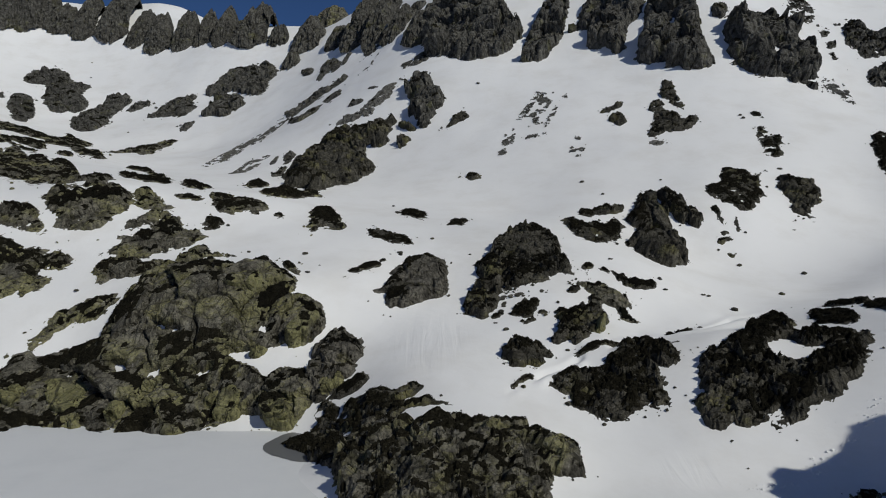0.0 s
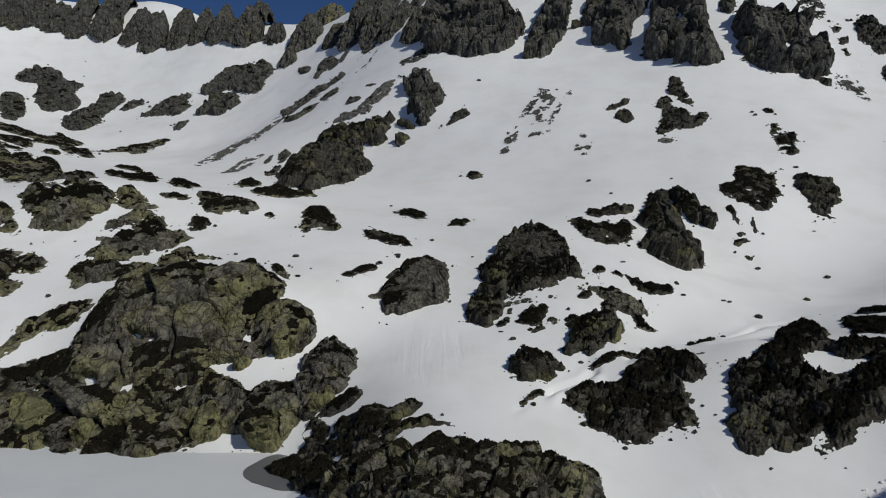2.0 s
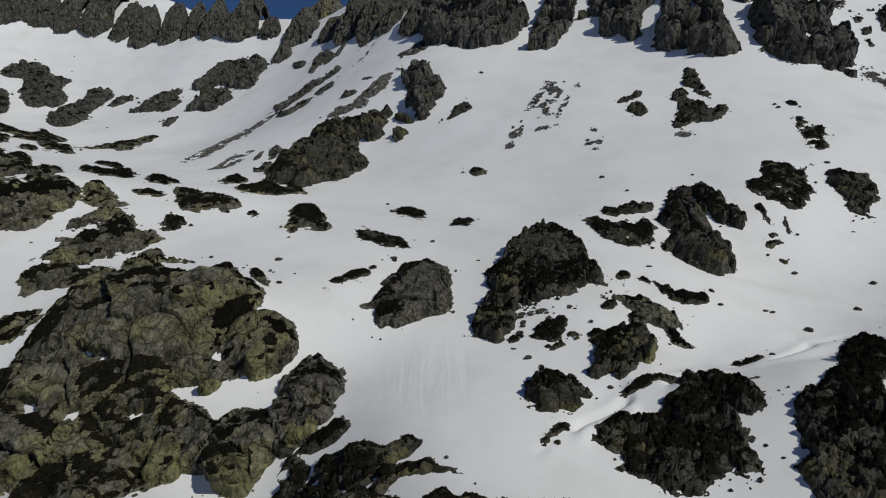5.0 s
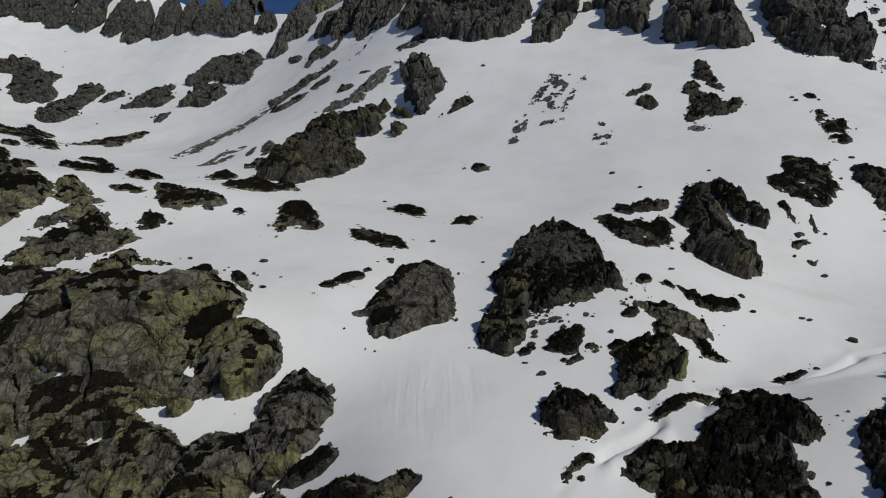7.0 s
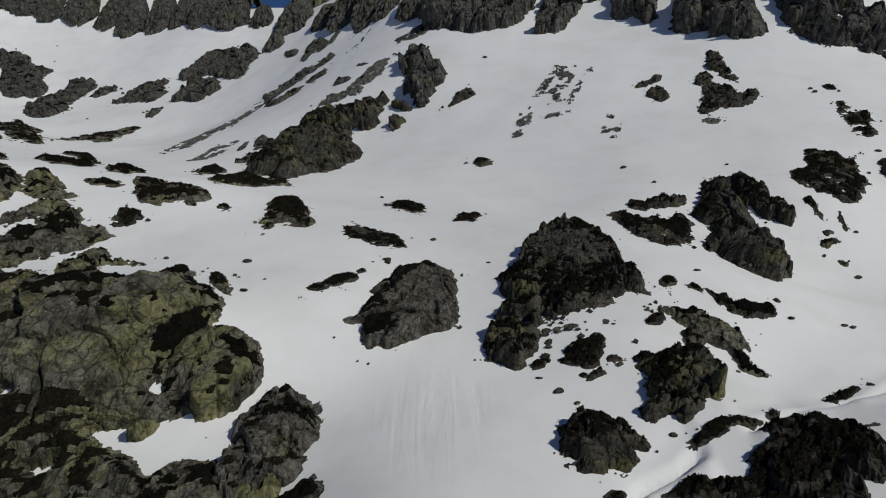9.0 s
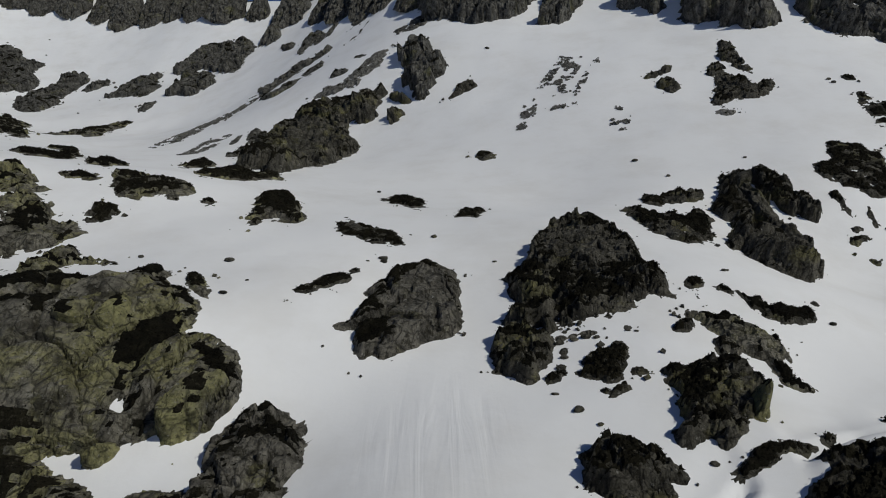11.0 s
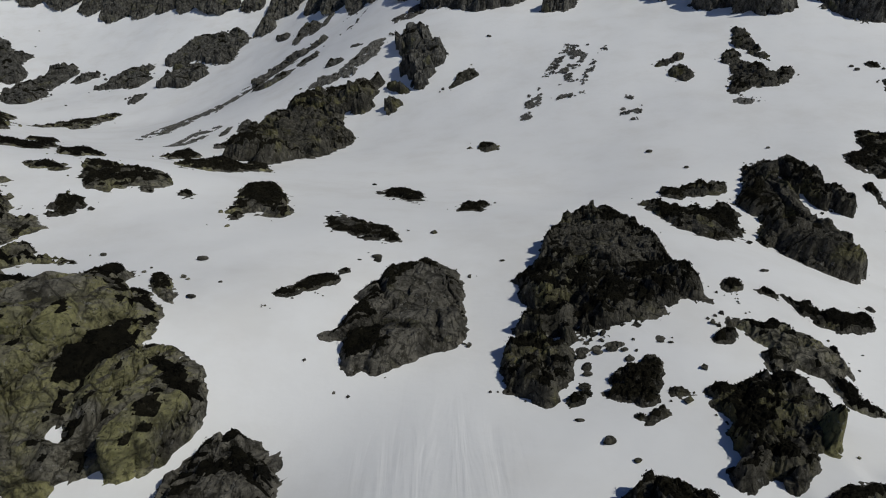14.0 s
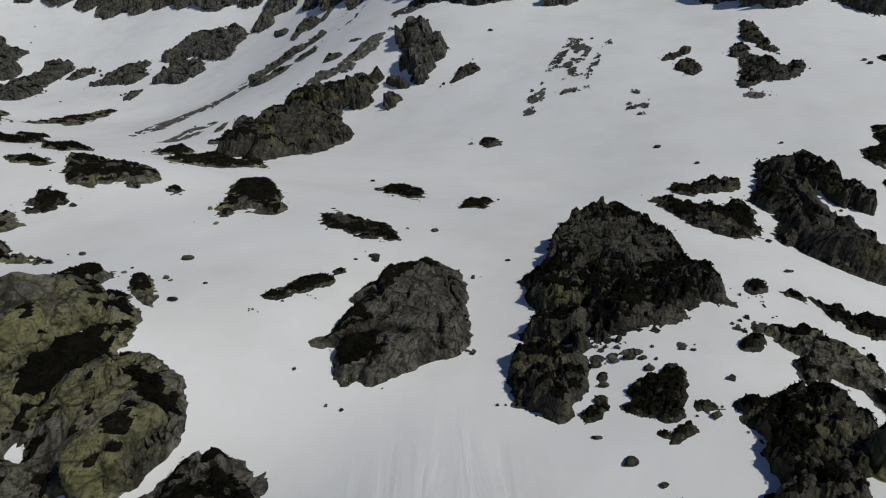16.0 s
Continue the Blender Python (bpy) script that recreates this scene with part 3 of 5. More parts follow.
def scree(label, lobes, seed=1, size=0.24):
    """Loose stones lying thick on the snow: one sheet of separate stones that nobody could count."""
    rng = np.random.default_rng(seed)
    verts, faces, count = [], [], 0
    for cx, cy, a, b, turn, _ in lobes:
        number = int(min(4200, 7.0 * a * b / (size * size)))
        u = np.clip(rng.normal(0, 0.68, (number, 2)), -1.3, 1.3)
        c, s = math.cos(radians(turn)), math.sin(radians(turn))
        x, y = cx + u[:, 0] * a * c - u[:, 1] * b * s, cy + u[:, 0] * a * s + u[:, 1] * b * c
        gap = smooth_noise(np.stack([x, y, 0 * x], 1) / 1.5, seed) + 0.5 * smooth_noise(np.stack([x, y, 0 * x], 1) / 0.7, seed + 1)
        x, y = x[gap > 0.0], y[gap > 0.0]
        z = land(x, y)
        z = z + drift(x, y, z)
        for px, py, pz in zip(x, y, z):
            m = Euler(rng.uniform(-0.6, 0.6, 3)).to_matrix()
            k = STONE_BOX * rng.uniform(0.4, 1.0, 3) * rng.uniform(0.75, 1.15, (8, 3)) * size * rng.uniform(0.4, 1.4)
            verts.append(k @ np.array(m) + (px, py, pz + 0.08))
            faces.append(STONE_SIDES + 8 * count)
            count += 1
    ob = new("scree", mesh_from("scree", np.concatenate(verts), np.concatenate(faces), SCREE_ROCK))
    return tagged(ob, label, "scree", kind="stuff")


outcrop("rock_outcrop", "broad lichen-yellow granite outcrop with heath on top, by the frozen lake", "rock outcrop", [(-5.5, 45.9, 2.06, 1.69, 4, 2.2), (4.9, 48.6, 3.05, 3.02, 58, 2.4), (6.1, 54.5, 3.52, 1.79, 19, 2.3), (-1.1, 47.1, 3.85, 3.52, -41, 2.4), (9.1, 52.9, 2.71, 2.3, 48, 2.4), (0.3, 51.8, 8.55, 4.33, -16, 2.4), (-4.9, 52.3, 8.79, 3.84, -77, 2.4), (3.6, 45.7, 3.09, 2.13, 20, 2.4), (1.2, 44.6, 2.49, 1.32, 2, 2)], pockets=[(-2.4, 55.7, 0.62, 0.37, -26, 0)], step=0.2, lean=0.5, heath=0.4, rock=GRANITE, block=1.2, seed=10, patchy=0.1, rugged=1.2, frayed=0.6)
# last three bulks: dark rock added where shadow fills the gap below the ledge
outcrop("rock_outcrop", "dark heath-covered ledge above the melt pool, with added rock in the shadowed gap", "rock outcrop", [(-9, 70.9, 1.07, 1.01, 20, 1), (-10.2, 70.7, 2.05, 0.91, 0, 1), (-3.8, 64.7, 1.85, 1.22, 36, 1.1), (-8.1, 64.7, 1.39, 0.62, -57, 0.9), (-6.2, 63.4, 1.94, 1.08, -51, 1), (-9.2, 66.7, 1.47, 0.6, -24, 0.9), (-7.1, 65.7, 3.92, 1.83, -39, 1.3), (-5.7, 59.8, 2.92, 0.72, -40, 0.9), (-4.6, 60.6, 2.41, 0.66, 72, 0.9), (-11.3, 66.3, 2.08, 0.82, -40, 1), (-12.1, 68.5, 2.09, 1.08, -67, 1), (-8.7, 63.4, 3.5, 0.84, -57, 1), (-2.3, 61.9, 3.27, 0.66, -18, 0.9), (-11.2, 61.6, 6.36, 1.96, -70, 1.3), (-12.9, 63.9, 3.63, 2.67, -40, 1.3), (-10.2, 57.6, 4.02, 0.8, -68, 0.9)], pockets=[(-13, 69.1, 0.63, 0.3, -60, 0), (-9.7, 66.5, 0.38, 0.37, -49, 0), (-12.6, 71.3, 0.22, 0.22, 86, 0)], mats=[(-10.5, 68.3, 1.72, 1.51, -15), (-7, 64.1, 1.73, 1.38, 29)], bare=[(-3.5, 64.2, 1.39, 1.27, 79)], step=0.2, lean=0.5, heath=0.62, rock=DARK_ROCK, block=1, seed=17, patchy=0.1, rugged=1.3)
outcrop("rock_outcrop", "pointed grey granite crag with heath on its crest", "rock outcrop", [(-14, 72.6, 2.56, 0.96, -60, 1.8), (-12.6, 78.2, 3.16, 2.7, 55, 2.4), (-11.3, 75.9, 4.37, 1.65, 75, 2.2), (-13, 71.6, 1.4, 0.9, -1, 1.8), (-11.2, 73.6, 1.67, 1.41, 12, 2.1), (-13.3, 74.3, 2.66, 2.62, 19, 2.4)], mats=[(-10.7, 78, 2.1, 0.9, -58)], step=0.17, lean=0.5, heath=0.3, rock=GREY_ROCK, block=1.1, seed=24, patchy=0, rugged=1.2, frayed=0.7)
outcrop("rock_outcrop", "great lichen-covered granite bluff with heath and snow pockets above the lake", "rock outcrop", [(-18.3, 82, 3.71, 3.63, 60, 2.2), (-17.3, 72.2, 3.49, 3.16, -45, 2.2), (-36, 75.3, 14.88, 5.33, -16, 2.2), (-25, 75.2, 6.49, 1.66, -19, 2), (-23.6, 78.5, 4.76, 1.13, 8, 1.8), (-23.4, 73.1, 6.27, 1.78, -21, 2.1), (-49, 74.5, 7.16, 2.94, -65, 2.2), (-27.4, 86.5, 9.46, 1.95, 76, 2.2), (-27.9, 71.7, 5.09, 3.93, 40, 2.2), (-29.6, 78, 1.43, 0.48, -21, 1.4), (-32.9, 73.3, 6.71, 4.5, 49, 2.2), (-44, 75.5, 8.21, 2.98, 9, 2.2), (-36.1, 79.7, 11.52, 6.57, -80, 2.2), (-30, 82.3, 12.03, 7.16, 37, 2.2), (-39.2, 76, 8.28, 5.72, 25, 2.2)], pockets=[(-32.3, 78.7, 0.6, 0.23, 9, 0), (-33.9, 79.4, 0.9, 0.23, -39, 0), (-37.7, 76.4, 1.21, 0.38, -20, 0), (-33.1, 75.4, 0.56, 0.42, 4, 0), (-33, 73.4, 0.8, 0.35, 45, 0), (-21.9, 85.9, 0.84, 0.23, 38, 0), (-27.7, 75.5, 0.64, 0.23, 15, 0)], mats=[(-21.5, 83.3, 2.39, 1.22, 53), (-26.9, 76, 3.38, 1.71, -10), (-29.9, 75.3, 3.3, 1.95, -28), (-20.1, 73.6, 2.78, 0.6, -18), (-44.8, 78.7, 4.45, 0.9, -16), (-38.1, 75.3, 4.27, 0.81, -26), (-40.5, 82.7, 3, 2.03, -27), (-31.8, 66.7, 2.3, 1.25, -60), (-18.7, 84.6, 2.68, 0.5, -26)], bare=[(-25.8, 84.7, 2.97, 1.67, 20), (-30.2, 80.3, 7.13, 2.08, -7)], step=0.2, lean=0.6, heath=0.42, rock=GRANITE, block=2.2, seed=31, patchy=0, rugged=1, frayed=0.55)
outcrop("rock_outcrop", "low granite slab beside the great bluff", "rock outcrop", [(-45.9, 86.9, 2.49, 1.87, 24, 0.9), (-49, 85.9, 3.17, 1.51, 38, 0.8), (-50.3, 84, 2.75, 1.02, 60, 0.7), (-45.8, 87.3, 2.61, 1.46, 0, 0.8)], step=0.25, lean=0.5, heath=0.5, rock=GRANITE, block=1.2, seed=38, patchy=0.05, rugged=1.2, frayed=1.35)
outcrop("rock_slab", "steep lichen-yellow granite slabs at the foot of the great bluff", "rock slab", [(-48.6, 74.9, 2.41, 1.38, -45, 3), (-41.3, 73.5, 5.04, 1.33, -62, 3), (-43.4, 75, 4.26, 1.6, -39, 3), (-35.4, 71.7, 1.55, 1.09, 84, 3), (-27.9, 71.2, 2.86, 0.88, -62, 3), (-28.8, 70, 3.67, 1.82, -65, 3), (-23.9, 72.7, 2.63, 1.17, 7, 3), (-23.1, 71.8, 2.15, 1.96, 45, 3), (-18.5, 70.9, 2.85, 1.09, -53, 3), (-17.6, 70.7, 2.89, 1.55, -46, 3)], step=0.18, lean=0.9, heath=0.08, rock=LICHEN_SLAB, block=2.6, seed=45, patchy=0.05, rugged=0.5, frayed=0.5)
outcrop("rock_slab", "smooth lichen-yellow granite slabs on the great bluff", "rock slab", [(-26.3, 84.4, 2.51, 1.48, 21, 3), (-25.1, 84.9, 2.07, 2.02, -27, 3), (-17.9, 80, 1.93, 1.34, 77, 3), (-16.6, 80.9, 2.09, 1.57, 74, 3), (-21.8, 77.5, 1.04, 0.5, 10, 3), (-12.2, 72.5, 1.6, 1.33, 61, 3)], step=0.18, lean=0.9, heath=0.12, rock=LICHEN_SLAB, block=2.6, seed=52, patchy=0, rugged=0.4, frayed=0.5)
outcrop("rock_outcrop", "massive rounded granite boulder capped with dark heath", "rock outcrop", [(-6.8, 89.8, 2.66, 0.62, 30, 1.9), (-0.6, 94.1, 3.66, 1.23, -84, 2.3), (-3.4, 95.5, 5.17, 3.58, 57, 2.8), (-2.9, 89, 3.37, 1, 13, 2.2), (-4, 89.4, 4.2, 2.26, 59, 2.8), (-1.1, 91, 2.04, 1.87, 43, 2.7), (-4.5, 90.5, 3.85, 3.22, 31, 2.8), (-6, 88.2, 2.7, 1.52, 67, 2.5)], mats=[(-6.8, 88.9, 2.03, 1.46, -87), (-6, 86.5, 1.9, 0.99, -82), (-4.5, 96.5, 2.27, 1.21, 20), (-1, 96.8, 2.58, 0.51, 1)], bare=[(-2, 91, 4.99, 2.63, 76), (-3.8, 90.5, 5.06, 1.27, 89)], step=0.15, lean=0.6, heath=0.2, rock=GREY_ROCK, block=1.8, seed=59, patchy=0, rugged=0.8, frayed=0.4)
outcrop("rock_outcrop", "dark pyramid-shaped crag with heath and stones on its flanks", "rock outcrop", [(13.6, 100.7, 11.83, 4.31, 84, 2.4), (14.9, 93.5, 3.19, 0.76, -39, 1.7), (7.3, 89.3, 2.07, 0.7, 81, 1.7), (7.7, 95.2, 2.98, 2.92, -62, 2.4), (9.4, 96, 4.86, 2.59, -13, 2.4), (9.5, 92.5, 3.77, 1, 81, 1.9), (9.6, 88.5, 1.04, 0.3, 27, 1.5), (12.7, 91.5, 4.59, 1.92, 21, 2.4), (9.2, 100.7, 0.79, 0.76, 40, 1.7), (10, 102.5, 8.91, 1.97, 68, 2.4), (15.3, 96.4, 5.75, 1.92, -71, 2.4), (6.7, 90.9, 2.51, 1.78, 21, 2.3), (15, 106.7, 2.91, 1.76, 13, 2.3)], mats=[(12.5, 92.4, 3.62, 1.65, -29), (9.3, 92.4, 4.31, 1.52, 9), (6.6, 96.1, 1.58, 1.57, 23), (14.7, 92.6, 1.78, 1.59, -39)], bare=[(12.2, 101.2, 4.98, 3.16, 87), (13.5, 97.7, 2.85, 2.33, -75), (12.3, 89.4, 1.47, 1.13, 13)], step=0.18, lean=0.5, heath=0.42, rock=DARK_ROCK, block=1.1, seed=66, patchy=0.13, rugged=0.95)
outcrop("rock_outcrop", "blocky dark crag below the pyramid crag", "rock outcrop", [(4.7, 86, 3.63, 2.05, -90, 2), (5.5, 85.5, 3.18, 1.62, 69, 1.8), (3.5, 84.1, 0.84, 0.37, 32, 1.3), (5.9, 83.9, 0.62, 0.61, -17, 1.4), (4.9, 82.5, 0.89, 0.87, -46, 1.5)], mats=[(4.7, 81.1, 0.66, 0.63, -45), (4.8, 87.2, 1.92, 0.71, -8)], step=0.15, lean=0.5, heath=0.4, rock=DARK_ROCK, block=1, seed=73, patchy=0, rugged=1.2, frayed=0.7)
outcrop("rock_outcrop", "cluster of low dark rocks and heath in snow", "rock outcrop", [(10.9, 82, 1.37, 0.57, 70, 0.7), (10.4, 83.1, 1.54, 1.45, 0, 0.9), (9.4, 82.1, 1.12, 0.65, -26, 0.7), (11.7, 84.3, 1.39, 0.73, 75, 0.7), (10.3, 81.3, 0.65, 0.6, -84, 0.7), (12.5, 81.5, 0.46, 0.31, 71, 0.6), (12.4, 81.8, 0.7, 0.47, -14, 0.7), (10.7, 80.1, 0.66, 0.47, 28, 0.7), (10.3, 79.8, 0.8, 0.34, 40, 0.6), (9.6, 79.9, 0.55, 0.36, -57, 0.6), (6.7, 82.2, 0.94, 0.51, 52, 0.7), (7.8, 85.2, 0.46, 0.3, 69, 0.6), (7.5, 83.5, 0.31, 0.3, 67, 0.6)], step=0.13, lean=0.4, heath=0.48, rock=DARK_ROCK, block=0.7, seed=80, patchy=0.08, rugged=1.2)
outcrop("rock_outcrop", "row of rounded grey boulders melting out of the snow", "rock outcrop", [(8, 87, 0.43, 0.4, 24, 0.4), (8.9, 87, 0.35, 0.31, 2, 0.4), (10.1, 87, 0.53, 0.34, -6, 0.4), (13.1, 87, 0.3, 0.3, 15, 0.4), (10.6, 85.4, 0.32, 0.3, 48, 0.4)], step=0.13, lean=0.4, heath=0.05, rock=GREY_ROCK, block=1.6, seed=77, frayed=0.4, rugged=0.8, patchy=0)
outcrop("rock_outcrop", "steep dark crag with one lichen-yellow face", "rock outcrop", [(15.6, 81.3, 0.76, 0.51, 43, 1.5), (17.9, 78.5, 2.27, 0.65, 69, 1.5), (16.3, 75.6, 1.31, 0.5, 50, 1.5), (17.6, 80.6, 2.98, 2.37, 29, 2.2), (15.2, 79.6, 2.74, 1.12, -75, 1.8), (13.4, 75.2, 1.39, 0.71, 33, 1.6), (15.2, 77.1, 2.48, 1.78, 80, 2.1), (15.2, 74.5, 0.57, 0.54, 48, 1.5)], mats=[(15.7, 79.9, 2.94, 1.23, 47)], bare=[(18.8, 78.7, 1.96, 0.67, 74)], step=0.15, lean=0.5, heath=0.45, rock=DARK_ROCK, block=1, seed=87, patchy=0, rugged=1.3)
outcrop("rock_slab", "lichen-yellow face on the steep dark crag", "rock slab", [(18.6, 77.9, 1.81, 0.61, 68, 2.2), (18.5, 78.8, 1.94, 0.42, 71, 2.2)], step=0.15, lean=0.8, heath=0.05, rock=LICHEN_SLAB, block=2.4, seed=91, frayed=0.4)
outcrop("rock_outcrop", "long mossy rock rib running down the snow", "rock outcrop", [(22.2, 85.9, 2.37, 1.8, -11, 1.1), (20.5, 84.7, 1.84, 0.39, 49, 0.8), (21.1, 86.5, 2.64, 1.53, -45, 1.1), (20, 87.5, 1.43, 0.95, -37, 0.9), (23.2, 82.2, 1.02, 0.69, -3, 0.8), (19.6, 84.9, 1.32, 0.83, 68, 0.9), (22.8, 83.6, 1.54, 0.78, -78, 0.9)], mats=[(22.8, 82.7, 1.63, 0.68, -49)], step=0.17, lean=0.5, heath=0.35, rock=GRANITE, block=0.9, seed=94, patchy=0.1, rugged=1.2)
outcrop("rock_outcrop", "two small rocks side by side in snow", "rock outcrop", [(17.4, 87, 0.99, 0.56, 40, 0.7), (18.3, 88.4, 0.69, 0.39, 36, 0.4)], step=0.15, lean=0.3, heath=0.2, rock=DARK_ROCK, block=0.6, seed=101, patchy=0.25, rugged=1.9)
outcrop("rock_outcrop", "long low rib of heath and rock", "rock outcrop", [(26.5, 89.9, 1.83, 1.09, 20, 0.6), (24.3, 90.7, 1.8, 0.44, -77, 0.5), (25, 90.6, 1.04, 0.63, -65, 0.6), (28, 90.1, 1.8, 0.83, 44, 0.6), (22.7, 92.5, 0.9, 0.57, -7, 0.5), (23, 92.3, 0.55, 0.36, -81, 0.5)], step=0.17, lean=0.3, heath=0.7, rock=DARK_ROCK, block=0.7, seed=108, patchy=0.15, rugged=1.2)
outcrop("rock_outcrop", "small round heath cushion on the snow", "heath", [(20.4, 93.2, 1.38, 0.68, 48, 0.5)], step=0.2, lean=0.3, heath=0.8, rock=DARK_ROCK, block=0.6, seed=115, patchy=0.25, rugged=1.9)
outcrop("rock_outcrop", "squat rounded crag with mossy faces", "rock outcrop", [(8.6, 71.7, 2.17, 1.88, -22, 1.9), (7.8, 71.9, 1.46, 1.35, -4, 1.7), (9, 73, 2.59, 1.76, -11, 1.9), (7.8, 70, 1.15, 0.57, 5, 1.4), (10.3, 71.4, 1.93, 0.76, 63, 1.4), (10.9, 72.2, 1.23, 0.63, -2, 1.4)], mats=[(7, 71.8, 1.42, 0.68, 77), (9.9, 73.6, 1.36, 0.32, -35)], step=0.15, lean=0.5, heath=0.35, rock=DARK_ROCK, block=1, seed=122, patchy=0, rugged=1.2)
outcrop("rock_outcrop", "dark heathy ledge rising from the snow", "rock outcrop", [(16, 63.2, 2.6, 2.4, 46, 1.5), (21, 63.3, 2.02, 0.89, 65, 1.1), (13.3, 64.3, 2.74, 1.06, -73, 1.2), (14.9, 66.5, 4.05, 2.43, 4, 1.5), (18.2, 66.3, 5.93, 2.83, 62, 1.5), (16.9, 62.1, 1.65, 1.06, 57, 1.2), (22.5, 69, 2.67, 1.72, -59, 1.4), (19.5, 66.3, 3.72, 2.43, -82, 1.5), (21.8, 71.7, 2.87, 0.63, -11, 1)], pockets=[(14, 66.4, 0.68, 0.23, 22, 0)], mats=[(19.8, 68.6, 3.88, 2.03, 3), (17, 65.6, 3.6, 1.56, -43)], bare=[(16.1, 62.6, 2, 1.12, 78), (20.7, 69.8, 1.73, 1.31, -21)], step=0.18, lean=0.4, heath=0.5, rock=DARK_ROCK, block=1, seed=129, patchy=0.1, rugged=1.3)
outcrop("rock_outcrop", "broad dark bank of rock and heath with a snow pocket", "rock outcrop", [(34.4, 65.6, 9.14, 5.71, 39, 1.6), (36.6, 68.2, 7.74, 2.67, 19, 1.6), (37.6, 62, 2.41, 1.29, 4, 1.3), (39.3, 63.4, 6.36, 1.51, 46, 1.4), (24.7, 59.2, 1.62, 1.61, 71, 1.5), (25.9, 61.9, 2.76, 1.26, 26, 1.3), (36.1, 61.9, 4.47, 2.64, 25, 1.6), (29.8, 59.2, 2.25, 0.81, 23, 1.2), (35.5, 62.1, 7.52, 1.78, 40, 1.5), (28, 62.8, 5.28, 3.34, 67, 1.6), (28.8, 64.8, 3.66, 3.11, 17, 1.6), (26.8, 59.4, 2.34, 1.08, 56, 1.3), (36.3, 73.2, 12.4, 2.51, 60, 1.6)], pockets=[(36.3, 65.6, 2.37, 1.27, 27, 0), (35, 67.1, 3.15, 1.57, 55, 0)], mats=[(36.7, 74, 7.45, 2.07, 48), (29.9, 66.3, 3.64, 1.71, 40), (36.7, 62.3, 5.15, 1.11, 33), (31.9, 60.1, 2.94, 1.56, 19)], bare=[(25.2, 59.5, 2.09, 1.81, 74), (35.6, 59.6, 1.59, 0.91, 31)], step=0.18, lean=0.4, heath=0.5, rock=DARK_ROCK, block=1.1, seed=136, patchy=0.1, rugged=1.3)
outcrop("heath_bank", "heath patches on the snow bank", "heath", [(46.2, 77, 5.04, 1.62, 75, 0.6), (45.3, 79, 4.56, 0.99, 67, 0.5), (44.2, 74.8, 1.7, 1.01, -65, 0.5), (50.3, 82.4, 2.4, 1.37, -45, 0.6), (51.9, 81.7, 1.74, 1.15, 41, 0.6), (50.9, 75, 3.85, 1.09, 73, 0.6), (51.6, 76.9, 2.76, 2.05, 78, 0.7)], step=0.18, lean=0.3, heath=0.8, rock=DARK_ROCK, block=0.7, seed=143, patchy=0.2, rugged=1.3)
# eastern bulks: heath strip laid along the stream's crack for its shaded gap
outcrop("heath_bank", "heath bank along the buried stream, with a dark strip for its shaded undercut", "heath", [(15.1, 72.1, 1.01, 0.31, 24, 0.4), (18.2, 73.6, 1.39, 0.31, 18, 0.4), (16.8, 73.2, 2.61, 0.59, 26, 0.4), (21.3, 75, 0.97, 0.3, 32, 0.4), (31.8, 81.2, 0.47, 0.31, 47, 0.4), (28.4, 79.3, 0.79, 0.4, 65, 0.4), (29.5, 80, 1.6, 0.33, 38, 0.4), (27.2, 78.4, 1.11, 0.47, 53, 0.4)], step=0.15, lean=0.3, heath=0.8, rock=DARK_ROCK, block=0.6, seed=150, patchy=0, rugged=1.2)
# dark heath laid here stands for the shade under the snow lip
outcrop("heath_bank", "short dark heath strip for the shaded undercut at the end of the buried stream", "heath", [(8, 66.7, 1.41, 0.34, 56, 0.4), (7.2, 65.6, 0.71, 0.32, 56, 0.4), (8.8, 67.4, 1.3, 0.3, 51, 0.4)], step=0.15, lean=0.3, heath=0.8, rock=DARK_ROCK, block=0.6, seed=157, patchy=0, rugged=1.2)
outcrop("rock_outcrop", "low terraced rocks split by a strip of snow", "rock outcrop", [(23.3, 114.2, 7.11, 1.87, -89, 1.1), (24.6, 110.3, 4.82, 2.95, -88, 1.1), (28.6, 114.9, 7.93, 1.97, 58, 1.1), (26.8, 113.2, 6.21, 3.4, 73, 1.1), (27.1, 124.9, 2.13, 1.34, 89, 0.9), (31.3, 126, 4.44, 1.62, 30, 1), (32.5, 126.6, 2.15, 2.06, -26, 1.1)], mats=[(27.8, 116.1, 4.16, 2.95, 36)], bare=[(24, 108.1, 2.39, 1.57, 83)], step=0.25, lean=0.4, heath=0.5, rock=DARK_ROCK, block=0.9, seed=164, patchy=0.17, rugged=1.2, frayed=1.35)
